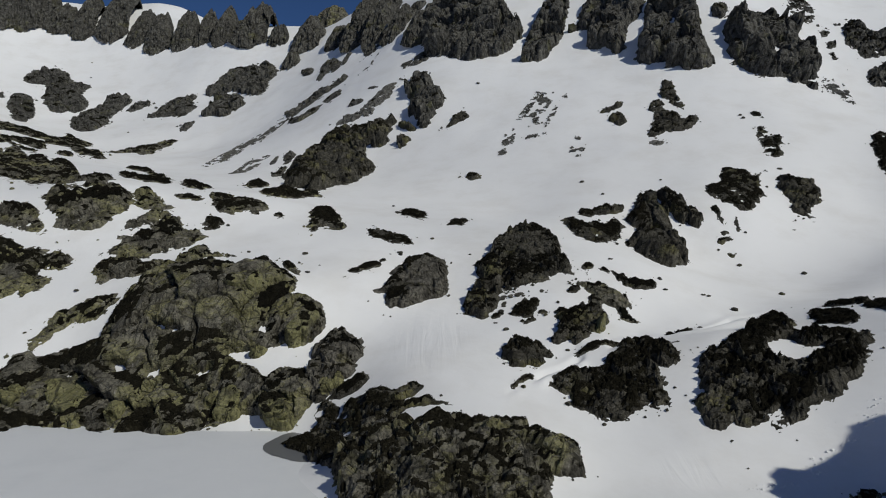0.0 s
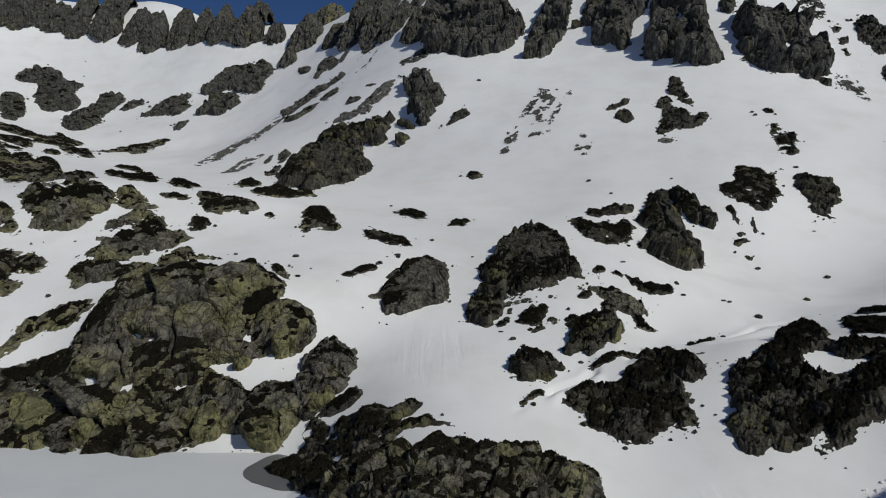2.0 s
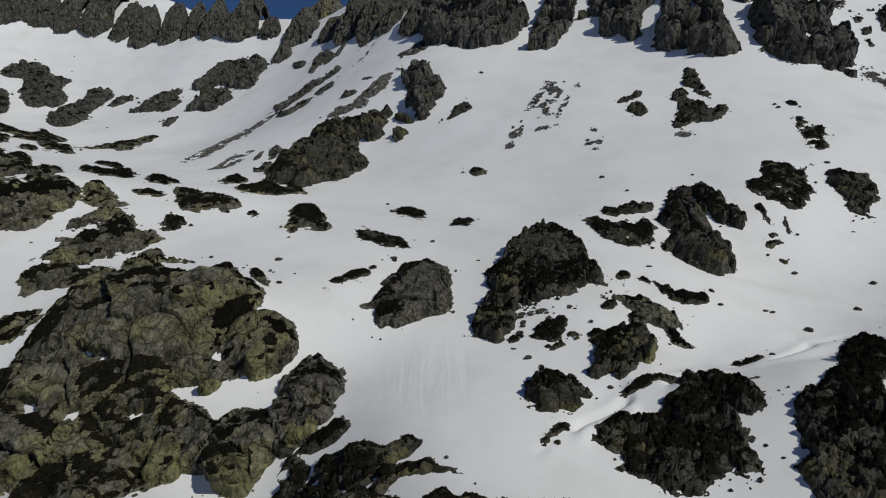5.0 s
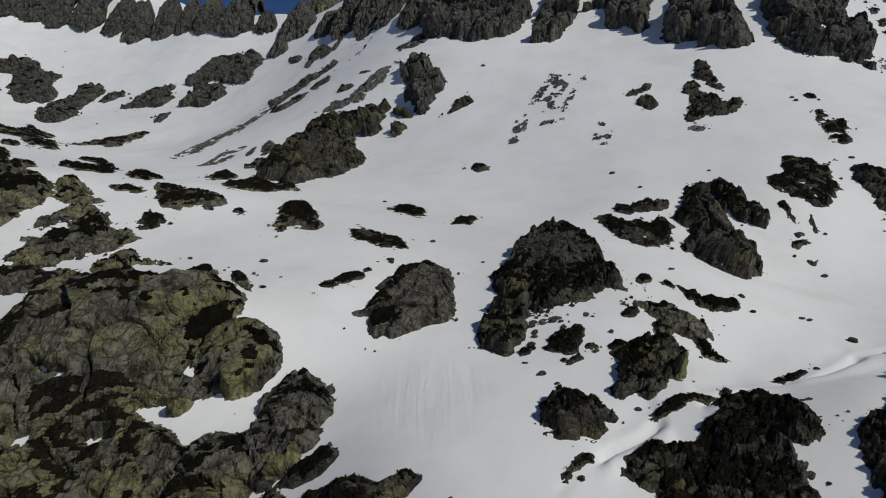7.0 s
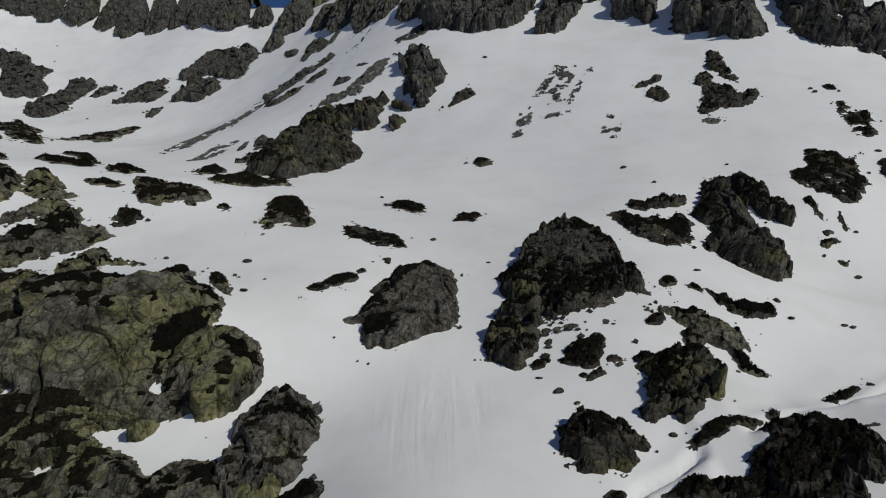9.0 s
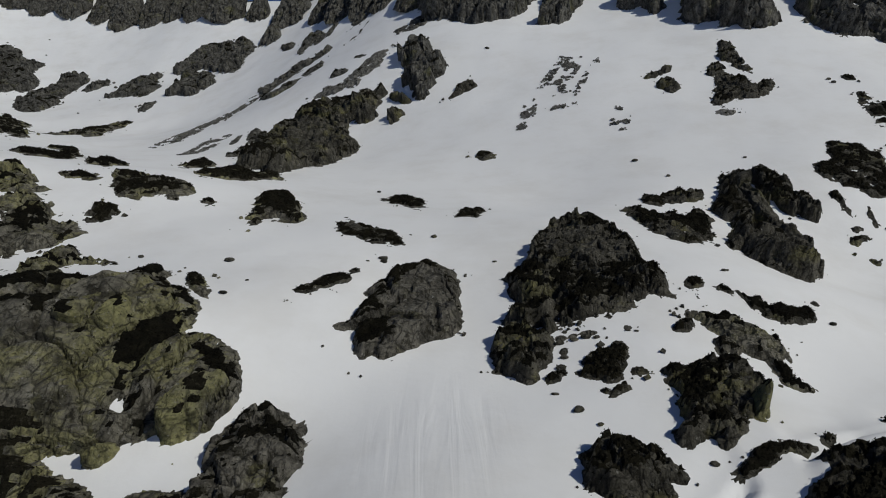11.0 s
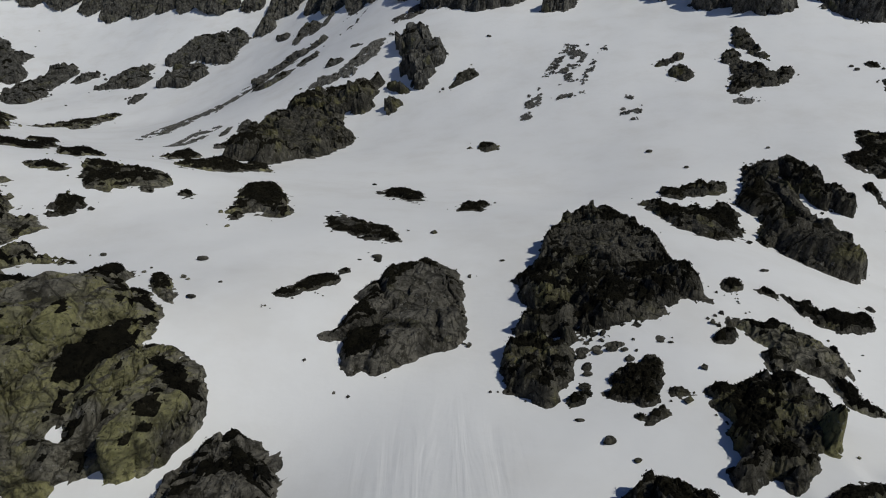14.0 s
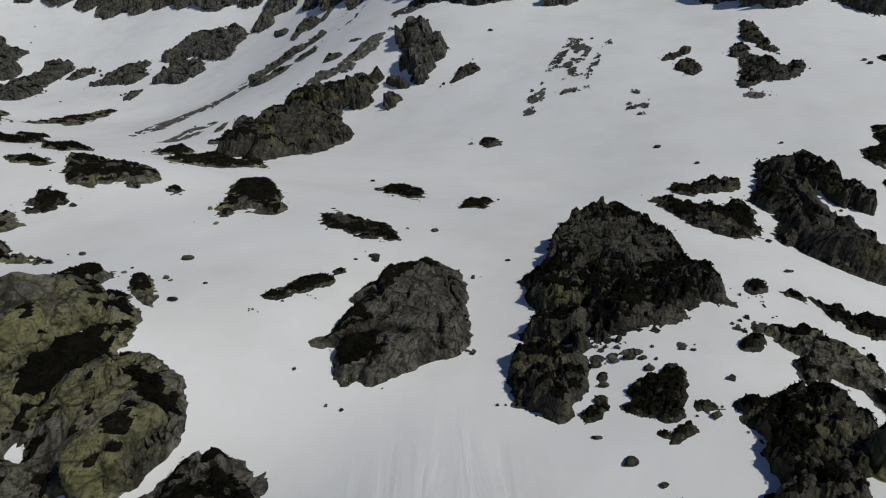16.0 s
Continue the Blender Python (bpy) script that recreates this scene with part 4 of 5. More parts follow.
outcrop("rock_outcrop", "tall slabby crag with an olive-brown face", "rock outcrop", [(38.4, 118.6, 15.07, 3.36, 80, 4), (33.5, 113.3, 5.68, 1.23, 61, 3.3), (41.6, 124.6, 4.73, 1.05, 57, 3.1), (38.8, 123.7, 5.53, 3.61, 56, 4), (34.4, 106.6, 5.09, 3.03, 89, 4), (37.9, 117.2, 7.63, 2.48, -67, 4), (36.1, 108.7, 6.37, 3.47, 46, 4), (44.7, 124.3, 2.65, 1.16, -76, 3.2), (44.8, 127.4, 5.41, 1.63, -71, 3.7), (46.3, 122.3, 1.08, 0.47, 80, 2.6), (47.1, 123.4, 2.26, 1.54, 70, 3.6)], mats=[(36.1, 121.1, 8.06, 1.71, 72), (45, 125.5, 3.79, 1.75, -52)], bare=[(39.6, 120.9, 6.46, 1.68, 81), (38.8, 114.2, 5.49, 1.7, 81)], step=0.2, lean=0.5, heath=0.3, rock=DARK_ROCK, block=1.8, seed=171, patchy=0.1, rugged=1.2)
outcrop("rock_outcrop", "heath and broken stones on the snow slope", "rock outcrop", [(61, 132.2, 3.72, 2.24, -49, 0.9), (56.3, 130, 4.07, 3.5, 86, 0.9), (60.9, 134.4, 6.68, 3.46, 74, 0.9), (62.4, 133.1, 5.63, 1.52, 54, 0.8), (53.8, 130.3, 2.57, 1.61, 86, 0.8), (59, 134.7, 6.62, 2.01, 75, 0.9), (61, 128.8, 2.07, 1.07, 57, 0.7), (58.2, 126.8, 2.76, 1.94, 46, 0.9), (51.9, 122.7, 1.06, 0.53, -71, 0.6), (51.8, 124.2, 1.65, 0.75, -79, 0.6), (54.5, 121.6, 1.35, 0.48, 73, 0.6), (50.8, 118, 1.69, 0.6, 10, 0.6), (51.4, 119.8, 0.75, 0.45, -5, 0.6), (50.4, 114.7, 0.89, 0.37, 7, 0.6)], step=0.25, lean=0.3, heath=0.62, rock=DARK_ROCK, block=0.7, seed=178, patchy=0.2, rugged=1.3, frayed=1.35)
outcrop("rock_outcrop", "lone lichened crag on the snow slope", "rock outcrop", [(70.5, 132.5, 4.89, 2.46, 73, 2.4), (73.6, 133, 4.29, 2.66, 70, 2.4), (70.1, 129, 4.8, 1.14, 84, 1.9), (69.3, 127, 2.74, 1.27, 41, 2), (72.1, 130.3, 3.12, 2.04, 20, 2.4)], mats=[(71.5, 134.2, 2.93, 1.31, 28)], step=0.3, lean=0.5, heath=0.25, rock=DARK_ROCK, block=1.2, seed=185, patchy=0, rugged=1.2, frayed=1.35)
outcrop("heath_bank", "patch of heath showing through the snow slope", "heath", [(75.9, 156.2, 3.63, 1.12, 69, 0.6), (74.1, 153.3, 2.87, 0.81, 83, 0.5), (74.9, 151.9, 3.09, 1.49, 60, 0.6), (76.9, 151.4, 3.55, 1.32, 64, 0.6), (73.5, 146.7, 2.45, 1.41, 11, 0.6), (74.4, 146.3, 1.71, 1.42, 39, 0.6), (78.9, 166, 1.35, 1.16, -85, 0.6)], step=0.35, lean=0.3, heath=0.8, rock=DARK_ROCK, block=0.8, seed=192, patchy=0.3, rugged=1.9, frayed=1.35)
outcrop("rock_outcrop", "dark crag with rubble on the high snow slope", "rock outcrop", [(55.2, 165.4, 5.72, 2.35, 46, 1.6), (56.4, 168.9, 6.15, 2.38, 73, 1.6), (62.2, 165.4, 3.53, 1.48, 37, 1.4), (56.8, 168, 5.13, 2.19, 34, 1.6), (58.6, 165, 4.32, 3.69, -9, 1.6), (56.5, 174.9, 1.89, 0.9, -22, 1.2), (57.4, 176.7, 2.95, 1.78, 58, 1.5), (62, 181.3, 3.31, 1.85, -77, 1.5), (63.2, 184.6, 4.78, 1.91, 79, 1.6), (62.7, 177.6, 4.47, 1.39, -84, 1.4)], step=0.35, lean=0.5, heath=0.3, rock=DARK_ROCK, block=1.2, seed=199, patchy=0.22, rugged=1.3, frayed=1.35)
outcrop("rock_outcrop", "tooth-shaped rock on the high snow slope", "rock outcrop", [(45.9, 173.7, 2.71, 2, 62, 2), (46.3, 171.2, 1.94, 1.55, 37, 1.8), (45.7, 178.8, 3.46, 1.01, 21, 1.6), (48.4, 180.3, 1.92, 1.23, 46, 1.7)], step=0.35, lean=0.5, heath=0.2, rock=DARK_ROCK, block=1, seed=206, patchy=0.15, rugged=1.3, frayed=1.35)
outcrop("boulder", "grey angular boulder on the high snow slope", "boulder", [(51, 157.4, 1.59, 1.29, -38, 0.8), (51.9, 157.3, 1.35, 0.74, 0, 0.7)], step=0.3, lean=0.4, heath=0.1, rock=SCREE_ROCK, block=1, seed=213, patchy=0, rugged=1.9, frayed=1.35)
outcrop("rock_outcrop", "tilted slab on the high snow slope", "rock outcrop", [(3.9, 192.1, 3.11, 1.22, 27, 1.2), (4.9, 193.4, 2.79, 2.35, 35, 1.5)], step=0.35, lean=0.4, heath=0.15, rock=DARK_ROCK, block=1, seed=220, patchy=0, rugged=1.9, frayed=1.35)
outcrop("boulder", "dark boulder alone on the snow slope", "boulder", [(7.4, 159.5, 3.06, 1.9, -74, 0.8)], step=0.3, lean=0.4, heath=0.2, rock=DARK_ROCK, block=0.8, seed=227, patchy=0.25, rugged=1.9)
outcrop("rock_outcrop", "flat heathy rock island in the snow", "rock outcrop", [(-6.2, 130.8, 3.86, 2.83, -76, 0.5), (-5.4, 129.3, 5.25, 1.8, -76, 0.5)], step=0.25, lean=0.3, heath=0.7, rock=DARK_ROCK, block=0.7, seed=234, patchy=0.28, rugged=1.9, frayed=1.35)
outcrop("rock_outcrop", "small flat rock just showing through snow", "rock outcrop", [(2.4, 119.2, 2.34, 1.05, -46, 0.3), (2.6, 120.7, 3.15, 1.81, 79, 0.4)], step=0.25, lean=0.3, heath=0.6, rock=DARK_ROCK, block=0.7, seed=241, patchy=0.25, rugged=1.9, frayed=1.35)
outcrop("rock_outcrop", "flat stony heath showing through snow", "rock outcrop", [(-7.7, 107.9, 2.92, 2.26, -37, 0.5), (-11.5, 111.7, 4.21, 1.15, -78, 0.4), (-10.2, 110.2, 2.43, 2.26, -18, 0.5), (-6, 106.5, 1.26, 0.95, -26, 0.4)], mats=[(-7.1, 106.8, 2.16, 1.4, -52)], bare=[(-10.7, 110.7, 2.47, 0.87, -67)], step=0.22, lean=0.3, heath=0.6, rock=DARK_ROCK, block=0.7, seed=248, patchy=0.28, rugged=1.9, frayed=1.35)
outcrop("heath_bank", "narrow strip of dark heath on the snow", "heath", [(-10, 96.2, 1.14, 1.04, 71, 0.4), (-11.4, 94.1, 1.6, 0.49, 63, 0.3), (-10.9, 95.2, 2.37, 0.93, 53, 0.4), (-12.7, 92.7, 0.93, 0.66, 17, 0.3), (-9, 98.4, 0.73, 0.36, 54, 0.3), (-6.6, 101.4, 0.49, 0.36, 89, 0.3)], step=0.2, lean=0.3, heath=0.9, rock=DARK_ROCK, block=0.6, seed=255, patchy=0.15, rugged=1.9)
outcrop("boulder", "lichened boulder beside the great bluff", "boulder", [(-20.8, 91, 1.71, 0.48, -48, 0.7), (-21.6, 92.9, 2.84, 0.79, -60, 0.7)], step=0.16, lean=0.5, heath=0.3, rock=GRANITE, block=1.2, seed=259, patchy=0, rugged=1.1)
outcrop("rock_outcrop", "small lichened knoll with heath", "rock outcrop", [(-19.2, 115.5, 3.48, 1.89, -77, 1.3), (-21.7, 121.3, 8.47, 2.8, -78, 1.3), (-22.4, 114.5, 4.42, 1.12, -83, 1), (-21.7, 120.8, 3.82, 1.62, -30, 1.2)], mats=[(-21.8, 121.8, 4, 2.01, -86)], step=0.25, lean=0.5, heath=0.45, rock=GRANITE, block=1, seed=262, patchy=0.12, rugged=1.2, frayed=1.35)
outcrop("rock_outcrop", "grey granite outcrop with dark heath amid snow", "rock outcrop", [(-35.7, 136.4, 6.35, 1.41, -80, 0.8), (-30.6, 143.5, 3.99, 3.04, -23, 0.9), (-35.3, 143.6, 7.1, 4.16, 89, 0.9), (-31.4, 140.1, 9.36, 2.73, 77, 0.9), (-43.4, 154, 6.26, 2.1, -70, 0.9), (-43.8, 149.7, 4.42, 1.42, -71, 0.8)], step=0.3, lean=0.4, heath=0.6, rock=GRANITE, block=1.3, seed=269, patchy=0.2, rugged=1.2, frayed=1.35)
outcrop("rock_outcrop", "low rounded knoll with heath on top", "rock outcrop", [(-40.6, 121.5, 3.8, 2.13, -76, 1.1), (-38.1, 119.2, 3.88, 2.8, 87, 1.1), (-35.1, 120.7, 3.35, 2.68, -32, 1.1), (-42.4, 122.6, 1.72, 1.14, -63, 0.9), (-33.7, 118.3, 1.56, 0.63, -80, 0.8), (-29.5, 118, 1.42, 0.77, -51, 0.8)], mats=[(-37.8, 119.8, 3.6, 2.19, 25)], step=0.25, lean=0.5, heath=0.3, rock=GRANITE, block=1.1, seed=276, patchy=0.14, rugged=1.2, frayed=1.35)
outcrop("heath_bank", "round dark heath clump on the snow", "heath", [(-39.1, 111, 2.46, 1.76, -86, 0.8)], step=0.22, lean=0.3, heath=0.9, rock=DARK_ROCK, block=0.7, seed=283, patchy=0.25, rugged=1.9)
outcrop("rock_outcrop", "grey granite outcrop with dark heath amid snow", "rock outcrop", [(-62.9, 139.7, 11.96, 4.6, -61, 0.7), (-69.3, 149.5, 13.1, 2.44, -50, 0.7), (-51.4, 135.3, 8.93, 1.83, -61, 0.7), (-52.4, 139.5, 10.49, 2.52, -60, 0.7), (-46.9, 120.9, 3.16, 1.57, -11, 0.6), (-84.8, 183.9, 14.37, 2.79, -56, 0.7), (-67.7, 155.8, 12.94, 1.05, -54, 0.6)], step=0.35, lean=0.4, heath=0.5, rock=GRANITE, block=1.3, seed=290, patchy=0.2, rugged=1.2, frayed=1.35)
outcrop("rock_outcrop", "stepped lichened outcrop above the great bluff", "rock outcrop", [(-48.7, 103.1, 4.52, 1.82, 58, 1.4), (-43.2, 104.6, 4.94, 3.26, 26, 1.5), (-47, 100.7, 3.48, 2.48, -3, 1.5), (-45.7, 107.9, 3.99, 2.19, -88, 1.5), (-43.6, 104.4, 5.43, 1.81, -90, 1.4), (-48.4, 94.8, 3.94, 0.74, -51, 1.1), (-42.4, 94.8, 2.88, 2.12, 30, 1.5), (-46.9, 95.3, 4.26, 2.79, -32, 1.5), (-48, 94.8, 3.16, 2.09, -77, 1.5), (-37.5, 99.1, 3.01, 2.03, 77, 1.5), (-34.3, 99.4, 2.3, 0.58, -5, 1), (-50.8, 104.3, 1.21, 0.57, 21, 1), (-50.4, 108.8, 2.16, 1.28, 62, 1.3), (-48.8, 110.8, 2.99, 1.32, 59, 1.3)], mats=[(-44.2, 108, 2.75, 2.09, -16), (-47.7, 95.9, 2.25, 1.39, 21), (-35.4, 98.2, 2.45, 0.52, -10)], bare=[(-43.5, 102.3, 3.05, 1.74, -1), (-45.5, 93.7, 1.88, 1.57, 9)], step=0.22, lean=0.5, heath=0.3, rock=GRANITE, block=1.2, seed=297, patchy=0.14, rugged=1.2, frayed=1.35)
outcrop("rock_outcrop", "wide lichened rock terrace with heath", "rock outcrop", [(-59.9, 112.8, 6.49, 5.3, 34, 1.6), (-59.2, 108.8, 4.57, 2.97, 29, 1.6), (-57.6, 108.4, 2.72, 2.72, 59, 1.6), (-60.8, 114.1, 6.09, 3.39, 75, 1.6), (-64.8, 111.9, 5.84, 2.33, -49, 1.6), (-50.7, 114.8, 3.39, 1.52, -4, 1.4), (-65.4, 111.8, 4.81, 1.03, -34, 1.3), (-52.2, 116.9, 4.65, 2.14, -46, 1.6), (-68.8, 108.9, 4.51, 1.51, -44, 1.4), (-74, 109.2, 2.52, 2.44, -47, 1.6), (-67.7, 106.1, 4.64, 1.08, -16, 1.3), (-64.7, 105.8, 1.89, 0.67, -36, 1.1), (-72.4, 109, 6.41, 2.01, -28, 1.6)], mats=[(-61.3, 113.4, 5.8, 2.64, 22), (-70.4, 109.3, 3.48, 1.14, -17)], bare=[(-58.7, 106.7, 2.74, 0.83, 2), (-67.6, 105.4, 2.47, 0.54, -8)], step=0.25, lean=0.5, heath=0.3, rock=GRANITE, block=1.3, seed=304, patchy=0.16, rugged=1.2, frayed=1.35)
outcrop("rock_outcrop", "long rock rise streaked with snow", "rock outcrop", [(-112.4, 162.7, 19.05, 2.91, -58, 1.2), (-84.9, 146.7, 35.69, 2.96, -59, 1.2), (-97, 142.3, 11.69, 3.33, -57, 1.2), (-94.2, 152.5, 30.32, 2.93, -59, 1.2), (-103.2, 158.2, 31.53, 2.8, -57, 1.2), (-70.1, 127, 11.87, 4.87, -49, 1.2), (-131.2, 193.4, 9.76, 3.76, -60, 1.2), (-128.4, 200.6, 14.94, 4.05, -41, 1.2), (-110.6, 192.1, 5.43, 1.88, -64, 1.2), (-130.7, 232.6, 44.05, 2.77, -58, 1.2), (-138.1, 240.4, 11.61, 6.86, -56, 1.2), (-111.1, 207, 12.82, 2.95, -50, 1.2), (-166.4, 244.1, 11.11, 3.33, -69, 1.2), (-157.2, 250, 7.39, 4.96, -81, 1.2), (-164.9, 250.3, 10.81, 7.26, 88, 1.2)], step=0.3, lean=0.4, heath=0.3, rock=GRANITE, block=1.4, seed=311, patchy=0.24, rugged=1.2, frayed=1.35)
outcrop("rock_outcrop", "rock and heath edge above the snow", "rock outcrop", [(-65.3, 97.1, 7.75, 2.93, -52, 1.5), (-61.5, 92.9, 4.05, 3.08, 80, 1.5), (-57.6, 97.9, 3.12, 1.8, -35, 1.4), (-62.8, 96.3, 5.14, 3.5, 75, 1.5), (-68.2, 99.9, 6.18, 1.83, -41, 1.4), (-58.9, 92.6, 3.28, 2.05, -10, 1.5)], mats=[(-64.7, 98.8, 3.94, 1.64, -36), (-59.6, 97.7, 4.54, 1.21, -16)], bare=[(-59.3, 91.6, 2.8, 1.49, -9)], step=0.22, lean=0.5, heath=0.3, rock=GRANITE, block=1.2, seed=318, patchy=0.14, rugged=1.2, frayed=1.35)
outcrop("rock_outcrop", "grey granite outcrop with dark heath amid snow", "rock outcrop", [(-145, 250.2, 10.91, 6.94, 39, 0.9), (-160.5, 250.7, 8.5, 7.64, -19, 0.9), (-119.2, 221.6, 21.4, 3.57, -57, 0.7), (-133.3, 209.6, 32.53, 5.99, -56, 0.8)], step=0.5, lean=0.4, heath=0.5, rock=GRANITE, block=1.3, seed=325, patchy=0.5, rugged=1.9)
outcrop("rock_outcrop", "grey granite outcrop with dark heath amid snow", "rock outcrop", [(-112, 259.5, 7.49, 4.11, 63, 1), (-112.7, 249.4, 5.34, 3.65, -69, 1), (-118.1, 248.7, 8.78, 1.95, 31, 1), (-115.4, 253, 7.03, 4.74, 3, 1)], step=0.5, lean=0.4, heath=0.4, rock=GRANITE, block=1.3, seed=332, patchy=0.15, rugged=1.9, frayed=1.35)
outcrop("rock_outcrop", "dark rock hump on the upper snowfield", "rock outcrop", [(-185.2, 334.1, 5.75, 4.33, 67, 4), (-186.4, 327.1, 17.36, 5.53, -62, 4), (-176, 316.2, 10.2, 4.33, -67, 4), (-201.1, 340.5, 12.7, 6.04, -66, 4), (-208.5, 338.8, 10.77, 5.79, -75, 4), (-181.2, 308.6, 8.19, 4.05, -47, 4), (-191.6, 323.3, 15.11, 3.72, -71, 4)], step=0.6, lean=0.5, heath=0.25, rock=CLIFF_ROCK, block=2.4, seed=339, patchy=0.16, rugged=1.3, frayed=1.35)
outcrop("rock_outcrop", "dark rock hump on the upper snowfield", "rock outcrop", [(-194.1, 303, 13.38, 4.64, -55, 3), (-191.5, 295.7, 14.28, 3.99, -59, 3), (-183.1, 284.5, 13.24, 3.66, -61, 3), (-184, 290.8, 13.39, 2.58, -63, 3), (-204.5, 304, 5.05, 1.25, -54, 2.5)], pockets=[(-192.7, 299.9, 3.9, 0.9, -62, 0)], step=0.6, lean=0.5, heath=0.25, rock=CLIFF_ROCK, block=2.4, seed=346, patchy=0.18, rugged=1.3, frayed=1.35)
outcrop("rock_outcrop", "tilted grey slab on the upper snowfield", "rock outcrop", [(-159.8, 322.9, 6.8, 6.26, -32, 4), (-161.7, 311.6, 17.04, 6.82, 77, 4), (-156.4, 298.8, 16.21, 3.65, -77, 4), (-161.2, 293.5, 14.62, 4.45, -61, 4), (-156.4, 298.1, 5.12, 3.59, -30, 4), (-146.7, 317.2, 5.47, 3.01, 57, 4), (-145.8, 318.6, 4.71, 2.79, -21, 4)], step=0.6, lean=0.5, heath=0.2, rock=CLIFF_ROCK, block=2.2, seed=353, patchy=0.14, rugged=1.1, frayed=1.35)
outcrop("rock_outcrop", "tilted grey slab on the upper snowfield", "rock outcrop", [(-126, 308.5, 10.13, 8.45, -36, 3), (-122.3, 313, 8.66, 1.93, 74, 3), (-133.4, 303.2, 2.78, 2.34, 71, 3), (-119.2, 302.9, 6.22, 3.99, 82, 3)], step=0.6, lean=0.5, heath=0.2, rock=CLIFF_ROCK, block=2.2, seed=360, patchy=0.08, rugged=1.1, frayed=1.35)
outcrop("rock_outcrop", "jagged grey crag below the ridge cliffs", "rock outcrop", [(-97.3, 326.3, 15.95, 11.07, -24, 4), (-88.4, 330.4, 11.02, 3.58, -62, 4), (-88.4, 313.5, 11.09, 4.67, -72, 4), (-91.6, 312.4, 7.74, 2.86, -16, 4), (-98.1, 339.3, 1.04, 0.75, -71, 2.9), (-110.1, 321.9, 5.71, 5.6, 52, 4), (-107, 321.6, 7.2, 6.87, -17, 4), (-104.9, 293.9, 4.08, 2.6, -26, 4), (-99.3, 300, 12.27, 8.1, -70, 4), (-98.7, 292, 7.23, 2.35, -48, 4), (-93.3, 295.6, 4.67, 3.19, 47, 4)], step=0.6, lean=0.5, heath=0.2, rock=CLIFF_ROCK, block=2.4, seed=367, patchy=0.17, rugged=1.3, frayed=1.35)
outcrop("boulder", "large grey boulder on the upper snowfield", "boulder", [(-109.1, 282.5, 5.86, 1.24, -86, 0.8), (-110.2, 282.3, 5.41, 2.36, -83, 1)], step=0.5, lean=0.4, heath=0.1, rock=CLIFF_ROCK, block=1.6, seed=374, patchy=0, rugged=1.9, frayed=1.35)
outcrop("rock_outcrop", "long dark rock spur coming down the headwall", "rock outcrop", [(-18.7, 194.2, 2.45, 2.42, -10, 5), (-25.4, 196.4, 9.86, 2.38, -77, 5), (-22, 199.2, 6.63, 5.25, 6, 5), (-11.2, 197.2, 4.19, 0.95, -44, 3.8), (-18.5, 201.5, 5.01, 1.47, -12, 4.4), (-36.2, 191.2, 1.65, 1.1, -43, 4), (-27.6, 175.3, 14.77, 5.21, -82, 5), (-24.3, 182, 8.18, 5.02, -69, 5), (-29.7, 163.8, 13.56, 4.84, 59, 5), (-28.9, 156.7, 8.8, 1.79, 79, 4.8), (-34.2, 186.2, 22.72, 7.83, 82, 5), (-31.3, 203.7, 2.66, 0.59, 25, 3.4), (-11.6, 190.8, 2.05, 1.66, 11, 4.6), (-11.4, 189.4, 1.32, 1.1, 8, 4)], pockets=[(-24, 192.7, 0.66, 0.42, -45, 0)], mats=[(-31.6, 152.8, 11.79, 4.31, -80), (-23.8, 199.1, 6.94, 2.09, -9)], bare=[(-29.1, 178.1, 14.64, 6.64, -78)], step=0.4, lean=0.5, heath=0.35, rock=DARK_ROCK, block=1.6, seed=381, patchy=0.15, rugged=1.3, frayed=1.35)
outcrop("rock_outcrop", "grey rock head of the spur", "rock outcrop", [(-4.2, 199.4, 2.84, 2.06, -85, 6), (-5.9, 204.6, 6.59, 4.49, 89, 6), (-5.4, 197, 3.24, 1.83, -83, 5.8), (-7, 215, 9.04, 3.67, -75, 6), (-10.6, 214.6, 6.3, 1.35, -78, 5.1), (-3.3, 204.3, 4.85, 3.81, -74, 6)], step=0.45, lean=0.5, heath=0.2, rock=CLIFF_ROCK, block=2.2, seed=388, patchy=0.12, rugged=1.3, frayed=1.35)
outcrop("rock_slab", "bare grey rock band between the snow and the spur head", "rock slab", [(-20.2, 218.8, 7.21, 2.62, 58, 1.2), (-21.8, 216.4, 5.38, 3.7, 29, 1.2), (-28.3, 212.5, 6.47, 2.55, 2, 1.2), (-24.6, 211.5, 3.2, 1.86, -46, 1.2)], step=0.45, lean=0.4, heath=0.05, rock=SCREE_ROCK, block=1.6, seed=392, patchy=0.25, rugged=1.2, frayed=1.35)
scree("long thin streaks of grey scree down the snow gully", [(-71.6, 214.8, 8.26, 1.79, 80, 0.3), (-70.8, 224.5, 11.75, 2.85, 86, 0.3), (-67, 237, 7.15, 3.12, 89, 0.3), (-63.3, 246.1, 7.99, 2.59, 79, 0.3)], seed=395)
